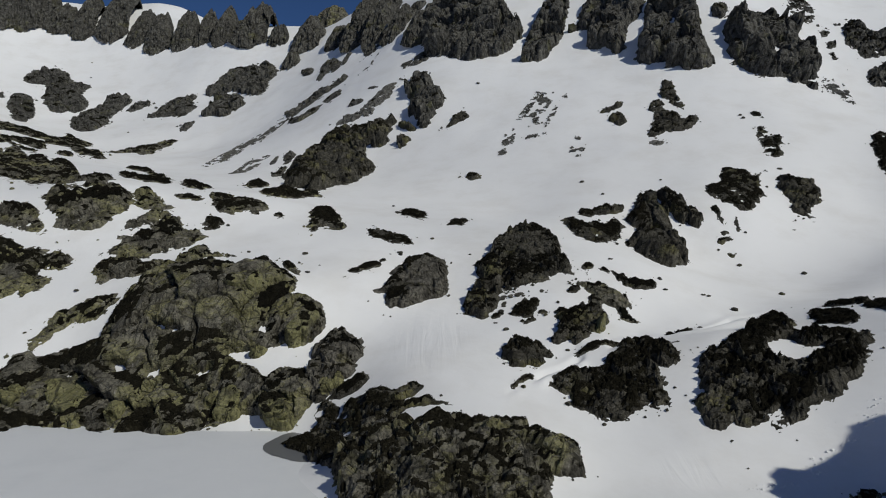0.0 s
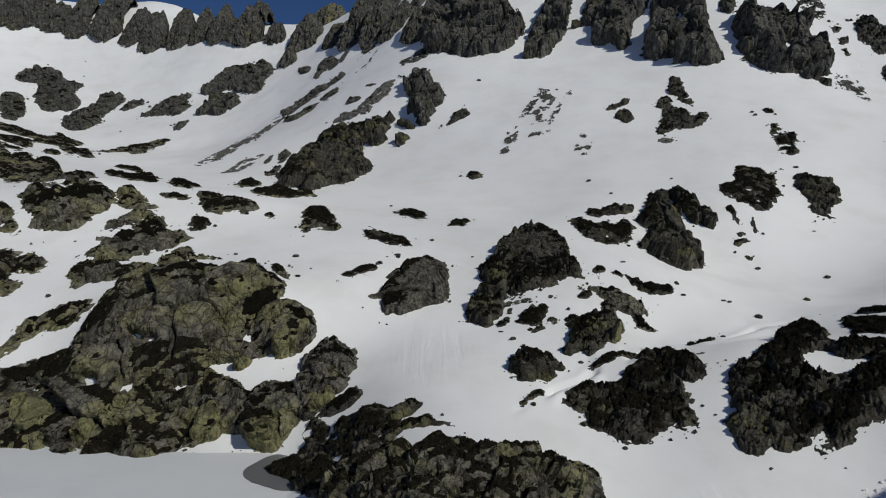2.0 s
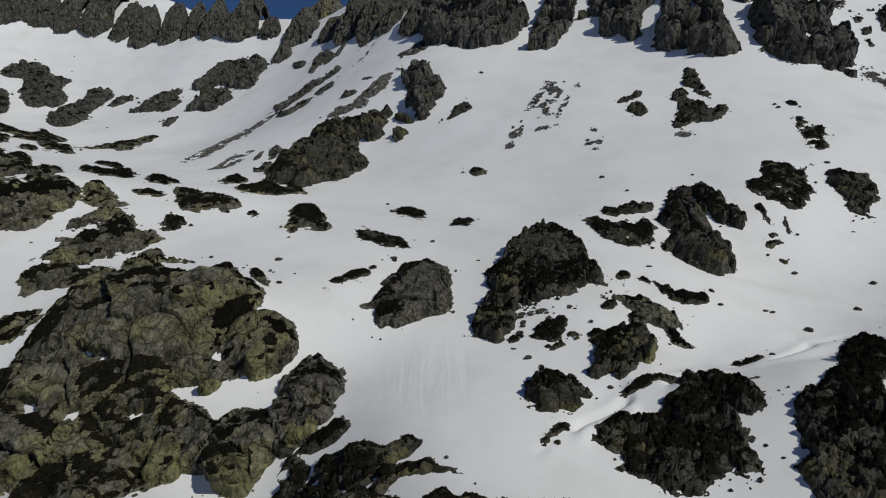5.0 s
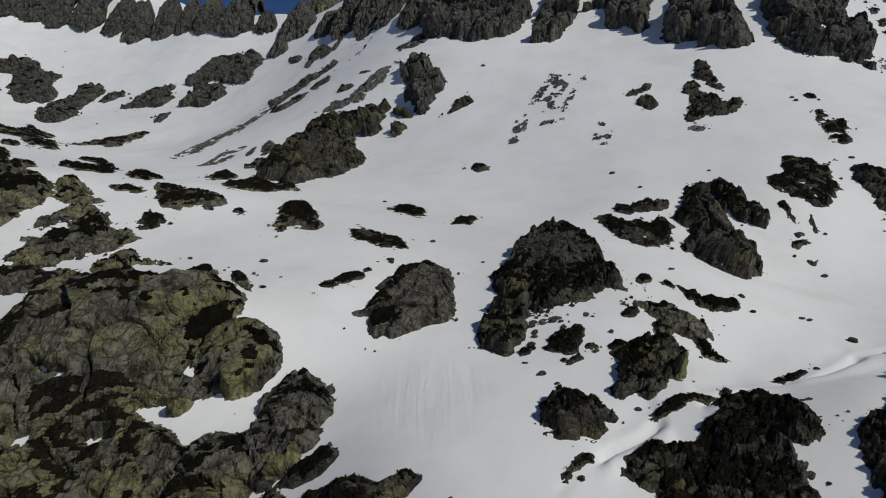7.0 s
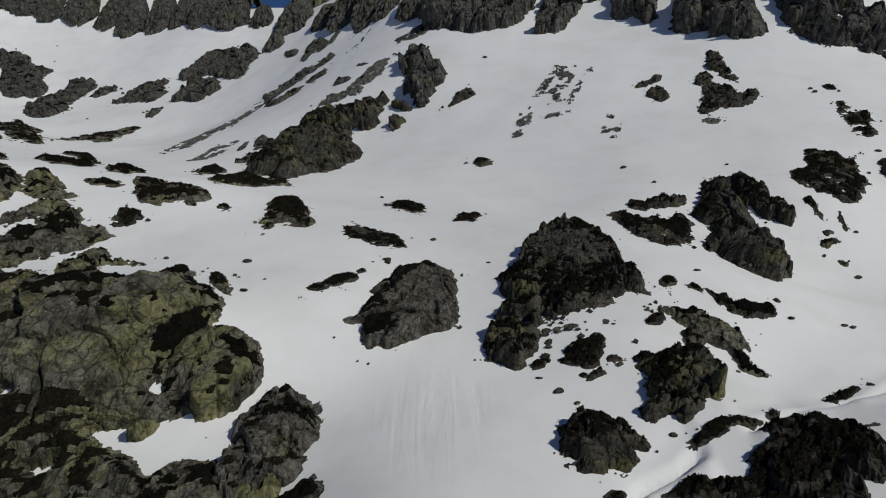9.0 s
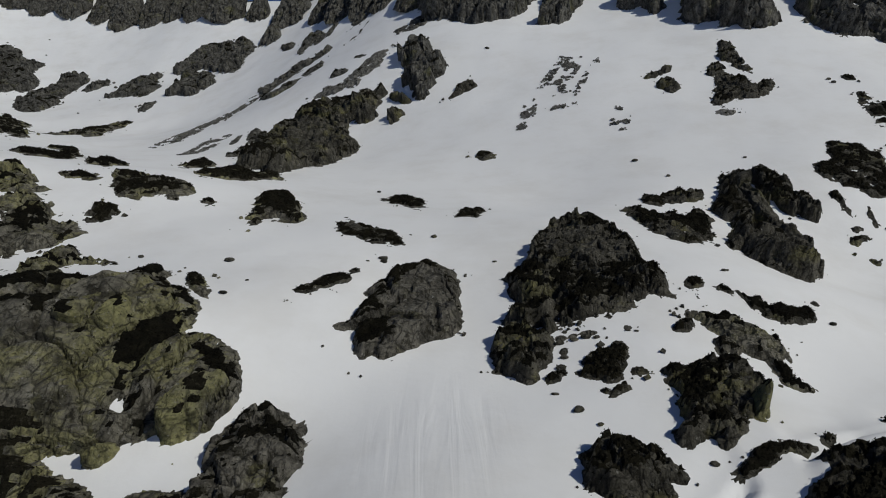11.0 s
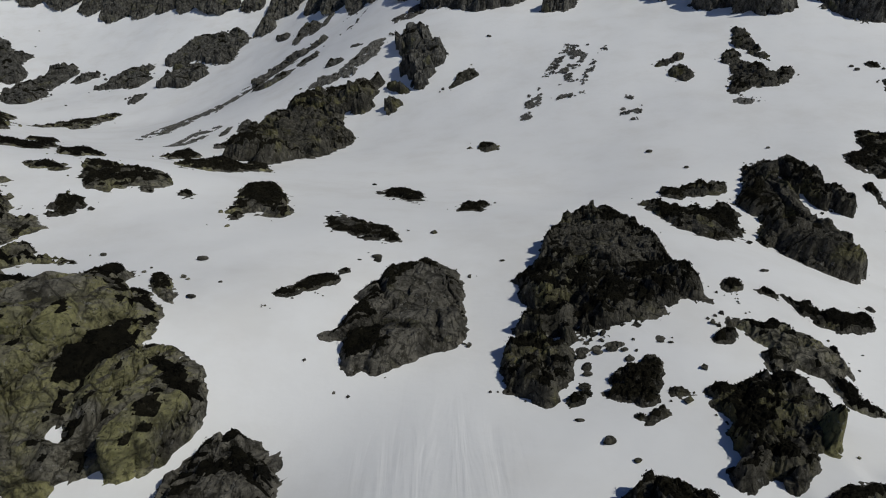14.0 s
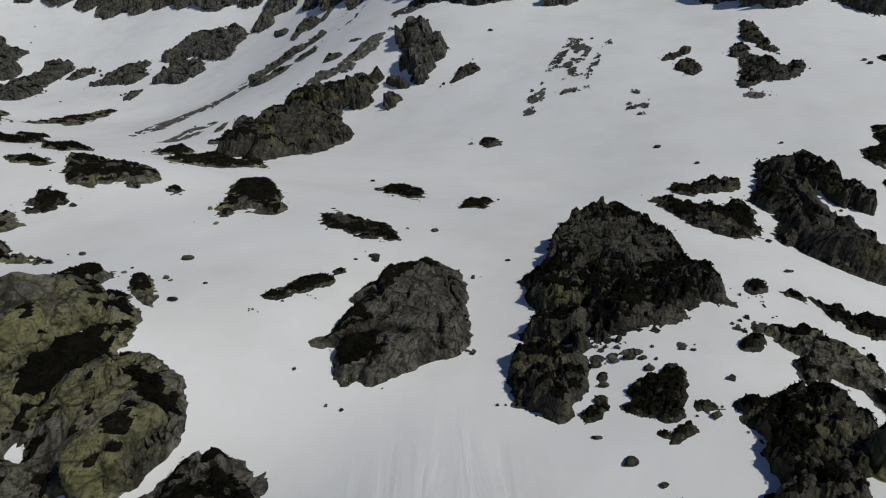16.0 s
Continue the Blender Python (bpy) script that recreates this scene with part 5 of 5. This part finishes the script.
outcrop("rock_outcrop", "rocks lining the snow gully", "rock outcrop", [(-53.6, 260.1, 6.13, 5.15, 74, 1.5), (-50.1, 261.3, 6.48, 2.47, -66, 1.5), (-47.3, 262.9, 6.51, 2.14, -63, 1.5), (-41.5, 262.9, 4.07, 3.82, -46, 1.5), (-58.9, 257.5, 6.77, 2.68, -63, 1.5), (-50, 239.7, 5.18, 2.62, -26, 1.5), (-48.5, 240.4, 5.5, 3.01, 71, 1.5), (-53.6, 239, 5.75, 1.61, -50, 1.4), (-40.9, 247.5, 5.55, 2.65, -74, 1.5), (-42.9, 245.1, 5.5, 1.5, -70, 1.3), (-51.1, 294.3, 10.98, 3.8, -77, 1.5), (-50.9, 295.3, 10.04, 3.04, -67, 1.5), (-52.5, 289.2, 9.06, 2.65, -90, 1.5)], step=0.6, lean=0.4, heath=0.2, rock=CLIFF_ROCK, block=1.8, seed=402, patchy=0.25, rugged=1.9, frayed=1.35)
outcrop("rock_outcrop", "thin rock ribs running down beside the snow gully", "rock outcrop", [(-42.6, 286.1, 4.76, 1.14, -88, 1), (-42.3, 289.2, 6.69, 1.5, 84, 1.2), (-63.1, 305.6, 7.69, 2.46, -68, 1.3), (-28.1, 262.4, 5.7, 0.36, 75, 0.8), (-30.5, 257.7, 2.45, 0.46, 27, 0.8), (-6.7, 237.2, 4.69, 1.63, -79, 1.2), (-8.1, 238.2, 4.32, 2.32, 60, 1.3), (-11.1, 235.9, 4.97, 2.34, -40, 1.3), (-29.4, 221.9, 3.03, 1.56, -21, 1.2), (-24.4, 229, 3.03, 0.82, -51, 1), (-46.3, 198.5, 4.05, 1.72, -74, 1.2), (-46.1, 194.5, 3.42, 1.23, -81, 1.1), (-44.3, 176.1, 5.5, 1.35, -86, 1.1), (-44.8, 182.1, 6.21, 1.16, -85, 1.1), (-50.5, 196.9, 4.06, 1, -87, 1), (-46.4, 285.6, 5.6, 2.04, -89, 1.3)], step=0.6, lean=0.4, heath=0.15, rock=CLIFF_ROCK, block=1.8, seed=409, patchy=0.15, rugged=1.9, frayed=1.35)
outcrop("rock_outcrop", "rock ribs between snow chutes below the ridge", "rock outcrop", [(-23.1, 286.4, 8.86, 6.73, 59, 2), (-15.3, 287.1, 8.58, 7.07, 45, 2), (-29.8, 284.3, 11.55, 4.55, 89, 2), (-25.6, 316.8, 11.18, 6.22, 84, 2)], step=0.7, lean=0.4, heath=0.1, rock=CLIFF_ROCK, block=2.2, seed=416, patchy=0.4, rugged=1.9)
scree("small fan of grey scree at the gully foot", [(-58.3, 194.5, 5.82, 1.86, 88, 0.3), (-57.3, 197.8, 5.48, 2.06, 84, 0.3)], seed=423)
scree("grey scree patch melting out of the snow slope", [(27.3, 189, 5.59, 2.55, 60, 0.3), (28.2, 188, 5.81, 1.28, 68, 0.3), (25.7, 184.4, 4.19, 1.61, 87, 0.3), (32, 184.7, 7.05, 0.6, 59, 0.3), (17.9, 177, 2.76, 1.02, 79, 0.3), (15, 170.1, 1.05, 0.76, -48, 0.3), (16.6, 174.5, 3.81, 0.73, 74, 0.3), (24.1, 173.8, 2.43, 0.63, -3, 0.3)], seed=430)
scree("grey scree patch melting out of the snow slope", [(34, 167.3, 0.97, 0.65, 64, 0.3), (33.1, 162.1, 2.57, 1.29, 68, 0.3), (33.5, 163.6, 1.37, 1.26, -62, 0.3)], seed=437)
outcrop("rock_outcrop", "dark rocks at the foot of the cliffs", "rock outcrop", [(91.8, 218.1, 3.89, 2.37, 59, 3)], step=0.5, lean=0.6, heath=0.2, rock=CLIFF_ROCK, block=2.2, seed=444, patchy=0.25, rugged=1.9)
outcrop("rock_outcrop", "dark rocks at the foot of the cliffs", "rock outcrop", [(124.2, 183.7, 3.31, 1.88, -10, 2.4), (126.7, 187.5, 6.16, 2.87, 48, 2.5), (122.9, 186.6, 4.49, 2.18, 64, 2.5)], step=0.45, lean=0.5, heath=0.3, rock=CLIFF_ROCK, block=2.2, seed=451, patchy=0.2, rugged=1.9, frayed=1.35)
outcrop("rock_outcrop", "dark rocks at the foot of the cliffs", "rock outcrop", [(101.9, 181.2, 1.56, 1.3, -51, 1.3), (101.9, 183.2, 2.3, 1.67, -13, 1.4)], step=0.4, lean=0.4, heath=0.2, rock=CLIFF_ROCK, block=2.2, seed=465, patchy=0.1, rugged=1.9, frayed=1.35)
scree("grey scree patch melting out of the snow slope", [(109, 179.6, 5.52, 1.24, 83, 0.3), (108.6, 181.4, 2.66, 2.2, 75, 0.3)], seed=472)
outcrop("heath_bank", "patch of heath showing through the snow slope", "heath", [(101.4, 147.9, 10.28, 1.88, 50, 1), (100, 149.1, 8.33, 2.27, 58, 1), (97.1, 142.1, 6.08, 1.98, 44, 1), (95.9, 139.5, 2.96, 1.73, 60, 0.9)], step=0.3, lean=0.3, heath=0.8, rock=DARK_ROCK, block=0.8, seed=479, patchy=0.2, rugged=1.9, frayed=1.35)
outcrop("rock_outcrop", "grey granite outcrop with dark heath amid snow", "rock outcrop", [(31.1, 48, 1.24, 0.78, 23, 0.7), (30, 47.7, 0.78, 0.45, 21, 0.5)], step=0.15, lean=0.4, heath=0.5, rock=GRANITE, block=1.3, seed=486, patchy=0.1, rugged=1.9)
outcrop("rock_outcrop", "grey granite outcrop with dark heath amid snow", "rock outcrop", [(137.2, 203.4, 7.8, 3.32, 46, 2), (130.6, 208, 8.82, 3.32, 56, 2), (128.7, 200.4, 5.05, 2.15, 60, 2), (133.6, 203.1, 6.75, 6.17, 65, 2), (131.3, 199.8, 4.58, 3.48, 23, 2), (119.6, 202.5, 1.98, 0.95, 27, 1.5), (120.6, 208.5, 1.82, 0.51, 53, 1.3), (128.2, 213, 1.23, 0.67, 13, 1.4), (117.4, 197.2, 2.08, 0.83, -90, 1.5)], step=0.4, lean=0.3, heath=0.6, rock=CLIFF_ROCK, block=1.3, seed=493, patchy=0.25, rugged=1.9, frayed=1.35)
outcrop("rock_outcrop", "grey granite outcrop with dark heath amid snow", "rock outcrop", [(120.2, 220.3, 7.74, 4.12, 63, 0.8), (121.4, 208.7, 2.38, 1.17, 42, 0.5)], step=0.4, lean=0.3, heath=0.6, rock=CLIFF_ROCK, block=1.3, seed=500, patchy=0.3, rugged=1.9)
outcrop("cliff", "dark granite rib slanting up to the ridge", "cliff", [(36.9, 237.6, 21.64, 4.83, 65, 8), (42.7, 246.5, 14.18, 4.1, 72, 8), (28.8, 222.1, 4.45, 1.48, 51, 7.1), (39.8, 232.8, 9.89, 2.31, 63, 8), (36.1, 227.9, 10.61, 2.53, 61, 8)], step=0.5, lean=0.55, heath=0.15, rock=CLIFF_ROCK, block=3.2, seed=601, upright=1.8, patchy=0.06, rugged=1.2, frayed=1.35)
outcrop("cliff", "dark granite ribs with snow chutes between them", "cliff", [(46, 233.4, 1.47, 1.2, 70, 6.6), (57.9, 218.8, 6.34, 2.83, 76, 8), (58, 231.9, 13.29, 6.97, 82, 8), (60.5, 236.5, 11.45, 11.33, 12, 8), (64.4, 229.3, 5.64, 3.4, 19, 8), (52.3, 234.8, 5.19, 3.61, 8, 8), (53.5, 223.4, 4.79, 3.93, 29, 8), (67.1, 239.1, 3.55, 1.66, 89, 7.4)], step=0.5, lean=0.55, heath=0.2, rock=CLIFF_ROCK, block=3.2, seed=608, upright=1.8, patchy=0.08, rugged=1.2, frayed=1.35)
outcrop("cliff", "great dark granite buttress with small snow ledges", "cliff", [(71.5, 197.9, 4.76, 3.1, 10, 9), (76.1, 201.9, 10.72, 3.98, -81, 9), (71.7, 208.8, 10.22, 9.02, 40, 9), (72.7, 212.2, 12.19, 5.83, -83, 9), (80, 215.5, 13.05, 3.85, 73, 9), (64.8, 204.4, 4.56, 4.34, 38, 9), (74.2, 194.6, 3.58, 2.76, 31, 9), (77.2, 225, 8.48, 7.57, 17, 9)], pockets=[(75.6, 216.6, 4.03, 0.95, 73, 0), (75.7, 203.9, 2.9, 1.81, 68, 0)], step=0.5, lean=0.55, heath=0.2, rock=CLIFF_ROCK, block=3.2, seed=615, upright=1.8, patchy=0.06, rugged=1.2, frayed=1.35)
outcrop("cliff", "broken dark cliff with snow patches above the slope", "cliff", [(95.4, 207.1, 9.77, 5.47, 43, 8), (95.2, 195, 10.04, 8.97, -87, 8), (104.7, 204.8, 10.53, 6.51, -80, 8), (88.6, 189.2, 5.56, 1.67, -45, 7.4), (99.7, 186.4, 3.31, 3.06, 81, 8), (89.9, 198.5, 7.95, 3.61, 72, 8), (108.6, 208.7, 10.97, 2.91, 41, 8), (107, 195.4, 10.73, 4.65, 63, 8), (95.9, 189.6, 8.35, 3.21, 30, 8)], pockets=[(94.3, 206.3, 2.19, 0.59, -8, 0), (90.9, 194.3, 1.5, 0.35, 61, 0), (100.3, 197, 3.02, 1.35, 67, 0)], step=0.5, lean=0.55, heath=0.25, rock=CLIFF_ROCK, block=3.2, seed=622, upright=1.8, patchy=0.1, rugged=1.2, frayed=1.35)
outcrop("cliff", "small rock knob between the cliffs", "cliff", [(90.9, 214.2, 1.73, 0.66, 32, 2.8), (90.5, 215.5, 2.21, 1.92, 29, 3.9)], step=0.4, lean=0.55, heath=0.2, rock=CLIFF_ROCK, block=3.2, seed=629, upright=1.8, patchy=0, frayed=1.35)
outcrop("cliff", "broad grey cliff wall under the ridge", "cliff", [(3.5, 252.5, 27.76, 8.97, -77, 9), (-2.5, 251.1, 15.57, 4.05, 82, 9), (9.5, 258.9, 19.47, 4.85, -29, 9), (-1.7, 243.3, 11.9, 4.87, -76, 9), (17, 231.9, 7.39, 7.01, 15, 9), (8.6, 251.5, 23.65, 15.42, -65, 9), (5.9, 261, 2.26, 1.5, -32, 8), (20.7, 238, 8.36, 6.79, 10, 9), (13.5, 229.2, 6.55, 3.15, 35, 9)], step=0.5, lean=0.55, heath=0.12, rock=CLIFF_ROCK, block=3.2, seed=636, upright=1.8, patchy=0.03, rugged=1.2, frayed=1.35)

# loose stones on the snow
boulder(7.8, 86.4, 0.61, 0.49, 60)
boulder(8.9, 86.5, 0.52, 0.4, 12)
boulder(9.8, 86.5, 0.62, 0.35, 0)
boulder(10.6, 86.3, 0.4, 0.29, 9)
boulder(7.8, 84.5, 0.48, 0.4, 34)
boulder(7.3, 83.2, 0.58, 0.45, 13)
boulder(13, 86.7, 0.34, 0.23, 13)
boulder(13.6, 86.5, 0.26, 0.17, 13)
boulder(6.4, 80.2, 0.4, 0.18, 0)
boulder(7.5, 78.2, 0.69, 0.38, 67)
boulder(8.5, 76.6, 0.37, 0.23, 60)
boulder(-20.8, 98.8, 1.36, 0.59, -60)
boulder(-17.6, 93.7, 0.25, 0.23, -2)
boulder(-18.8, 90.9, 0.7, 0.33, -42)
boulder(-12.7, 81.3, 0.18, 0.11, 5)
boulder(-21.7, 92.9, 3.06, 0.85, -65)
boulder(-6.7, 101.8, 0.74, 0.52, 47)
boulder(-8.1, 100.9, 0.25, 0.22, 16)
boulder(4.1, 100.6, 0.35, 0.25, -22)
boulder(30.3, 143.4, 0.79, 0.58, 89)
boulder(-29.6, 100.2, 0.55, 0.27, -46)
boulder(74.8, 206.9, 0.86, 0.66, 83)
boulder(-1.8, 108.2, 0.62, 0.45, -82)
boulder(-10.4, 137.5, 1.01, 0.34, -84)
boulder(45.9, 138.5, 0.48, 0.31, 61)
boulder(50.6, 111.9, 0.95, 0.45, 28)
boulder(37.1, 91.7, 1, 0.31, 47)
boulder(10.7, 71.2, 0.36, 0.29, 39)
boulder(15, 74.5, 0.8, 0.6, 12)
boulder(13.9, 73.1, 0.38, 0.27, 6)
boulder(30.5, 90, 0.7, 0.25, 39)
boulder(24.6, 96.6, 0.77, 0.34, 48)
boulder(11.3, 208.8, 1.1, 0.8, -69)
boulder(32.8, 134.9, 0.56, 0.39, 75)
boulder(75.1, 164.3, 1.03, 0.66, 48)
boulder(11, 209.1, 1.15, 0.76, -78)
boulder(-194.6, 364.1, 4.33, 2.34, -52)
boulder(-186.8, 348.4, 2.51, 1.66, -45)
boulder(75.1, 166, 1.11, 0.83, 47)
boulder(64.6, 120.8, 0.53, 0.26, 21)
boulder(36.3, 91.7, 0.97, 0.35, 55)
boulder(59.9, 108.7, 0.91, 0.66, 34)
boulder(49.7, 96.2, 1.39, 0.51, 52)
boulder(38.8, 87.4, 2.55, 0.76, 44)
boulder(22.5, 63.7, 0.28, 0.22, 88)
boulder(-50.5, 90.5, 1, 0.35, -50)
boulder(-49, 98.3, 1.25, 0.64, -59)
boulder(30.4, 143.4, 0.89, 0.63, -50)
boulder(71.8, 140.1, 1.23, 0.46, 6)
boulder(-133.9, 279.3, 5.55, 1.34, -75)
boulder(14.8, 60.1, 0.38, 0.32, 50)
boulder(23.1, 62.4, 0.25, 0.17, 73)

# the cliff band under the ridge
buttress(-254.4, 375.2, 8.3, 41.2, 5)
buttress(-244.0, 380.8, 7.9, 44.0, 16)
buttress(-235.7, 388.9, 8.1, 28.8, 27)
buttress(-226.5, 388.0, 8.2, 23.8, 38)
buttress(-213.7, 386.7, 7.5, 36.0, 49)
buttress(-196.2, 383.5, 9.7, 44.6, 60)
buttress(-178.4, 379.2, 6.8, 28.6, 71)
buttress(-164.2, 372.8, 7.9, 31.0, 82)
buttress(-149.0, 371.1, 7.5, 31.0, 93)
buttress(-136.5, 369.0, 5.6, 27.6, 104)
buttress(-124.2, 362.1, 6.5, 29.0, 115)
buttress(-107.4, 357.1, 11.7, 30.6, 126)
buttress(-89.5, 353.7, 5.9, 17.2, 137)
buttress(-72.6, 339.6, 8.9, 24.8, 148)
buttress(-77.1, 325.6, 5.0, 14.0, 159)
buttress(-63.7, 363.1, 10.2, 16.6, 170, GRANITE)
buttress(-53.2, 317.6, 5.9, 17.2, 181)
buttress(-42.0, 298.4, 7.2, 35.0, 192)
buttress(-32.6, 285.1, 5.3, 32.6, 203)
buttress(-22.4, 272.4, 5.3, 21.6, 214)
buttress(-11.4, 253.0, 6.5, 20.6, 225)


# ---- lake ----
def lake():
    """The frozen, snow-covered lake with a dark melt pool at the foot of the ledge."""
    xs, ys = np.arange(-110, 12, 1.0), np.arange(-25, 74, 1.0)
    gx, gy = np.meshgrid(xs, ys)
    x, y = gx.ravel(), gy.ravel()
    z = 0.30 + 0.012 * rough_noise(np.stack([x, y, 0 * x], 1) / 9.0, 3, 5)
    me = mesh_from("frozen_lake", np.stack([x, y, z], 1), grid_faces(*gx.shape), ICE, True)
    tagged(new("frozen_lake", me), "flat frozen lake under grey wet snow", "lake", kind="structure")


lake()


def shore_line(x, y, a, b, turn, seed, count=48, rough=0.16):
    """An uneven closed outline round a place."""
    t = np.linspace(0, 2 * math.pi, count, endpoint=False)
    r = 1 + rough * rough_noise(np.stack([np.cos(t) * 1.4, np.sin(t) * 1.4, 0 * t + seed], 1), 3, seed)
    u, v = a * r * np.cos(t), b * r * np.sin(t)
    c, s = math.cos(radians(turn)), math.sin(radians(turn))
    return np.stack([x + u * c - v * s, y + u * s + v * c], 1)


def sheet(name, outline, z, material):
    centre = outline.mean(0)
    v = np.concatenate([[[*centre, z]], np.c_[outline, np.full(len(outline), z)]])
    k = len(outline)
    f = np.array([(0, 1 + i, 1 + (i + 1) % k) for i in range(k)])
    return mesh_from(name, v, f, material)


def melt_hollow():
    """Wet slush at the foot of the ledge, half under it."""
    pool = new("melt_hollow", sheet("melt_hollow", shore_line(-11.8, 64.0, 5.2, 6.2, 8, 4), 0.335, SLUSH))
    tagged(pool, "grey wet melt hollow in the lake ice at the foot of the ledge", "ice", kind="structure")


melt_hollow()

# the crag beside the valley
outcrop("rock_outcrop", "high dark crag on the valley side that shades the snow", "rock outcrop", [(52, 29, 4, 3, -30, 1.2), (64, 33, 7, 6, 10, 1.6), (49.5, 30, 1.2, 1, 0, 2.5), (50, 27, 1.2, 1, 20, 2.5)], step=0.4, lean=0.2, heath=0.3, rock=DARK_ROCK, block=2.0, seed=801, rugged=2.2)


def snow_crumbs():
    """Small balls of snow that rolled down and lie in a streak on the slope."""
    rng = np.random.default_rng(12)
    verts, faces = [], []
    for i in range(170):
        t = rng.random()
        x, y = 23.5 + 14.5 * t + rng.normal(0, 0.35), 50.4 + 6.4 * t**1.3 + rng.normal(0, 0.45)
        z = float(land(x, y))
        z += float(drift(np.array([x]), np.array([y]), z)[0])
        size = 0.03 + 0.09 * rng.random() ** 3
        k = STONE_BOX * rng.uniform(0.6, 1.1, 3) * rng.uniform(0.75, 1.1, (8, 3)) * size
        verts.append(k @ np.array(Euler(rng.uniform(-0.6, 0.6, 3)).to_matrix()) + (x, y, z + size * 0.3))
        faces.append(STONE_SIDES + 8 * i)
    ob = new("snow_crumbs", mesh_from("snow_crumbs", np.concatenate(verts), np.concatenate(faces), SNOW, True))
    tagged(ob, "small snow balls rolled down onto the slope", "snow", kind="stuff")


snow_crumbs()
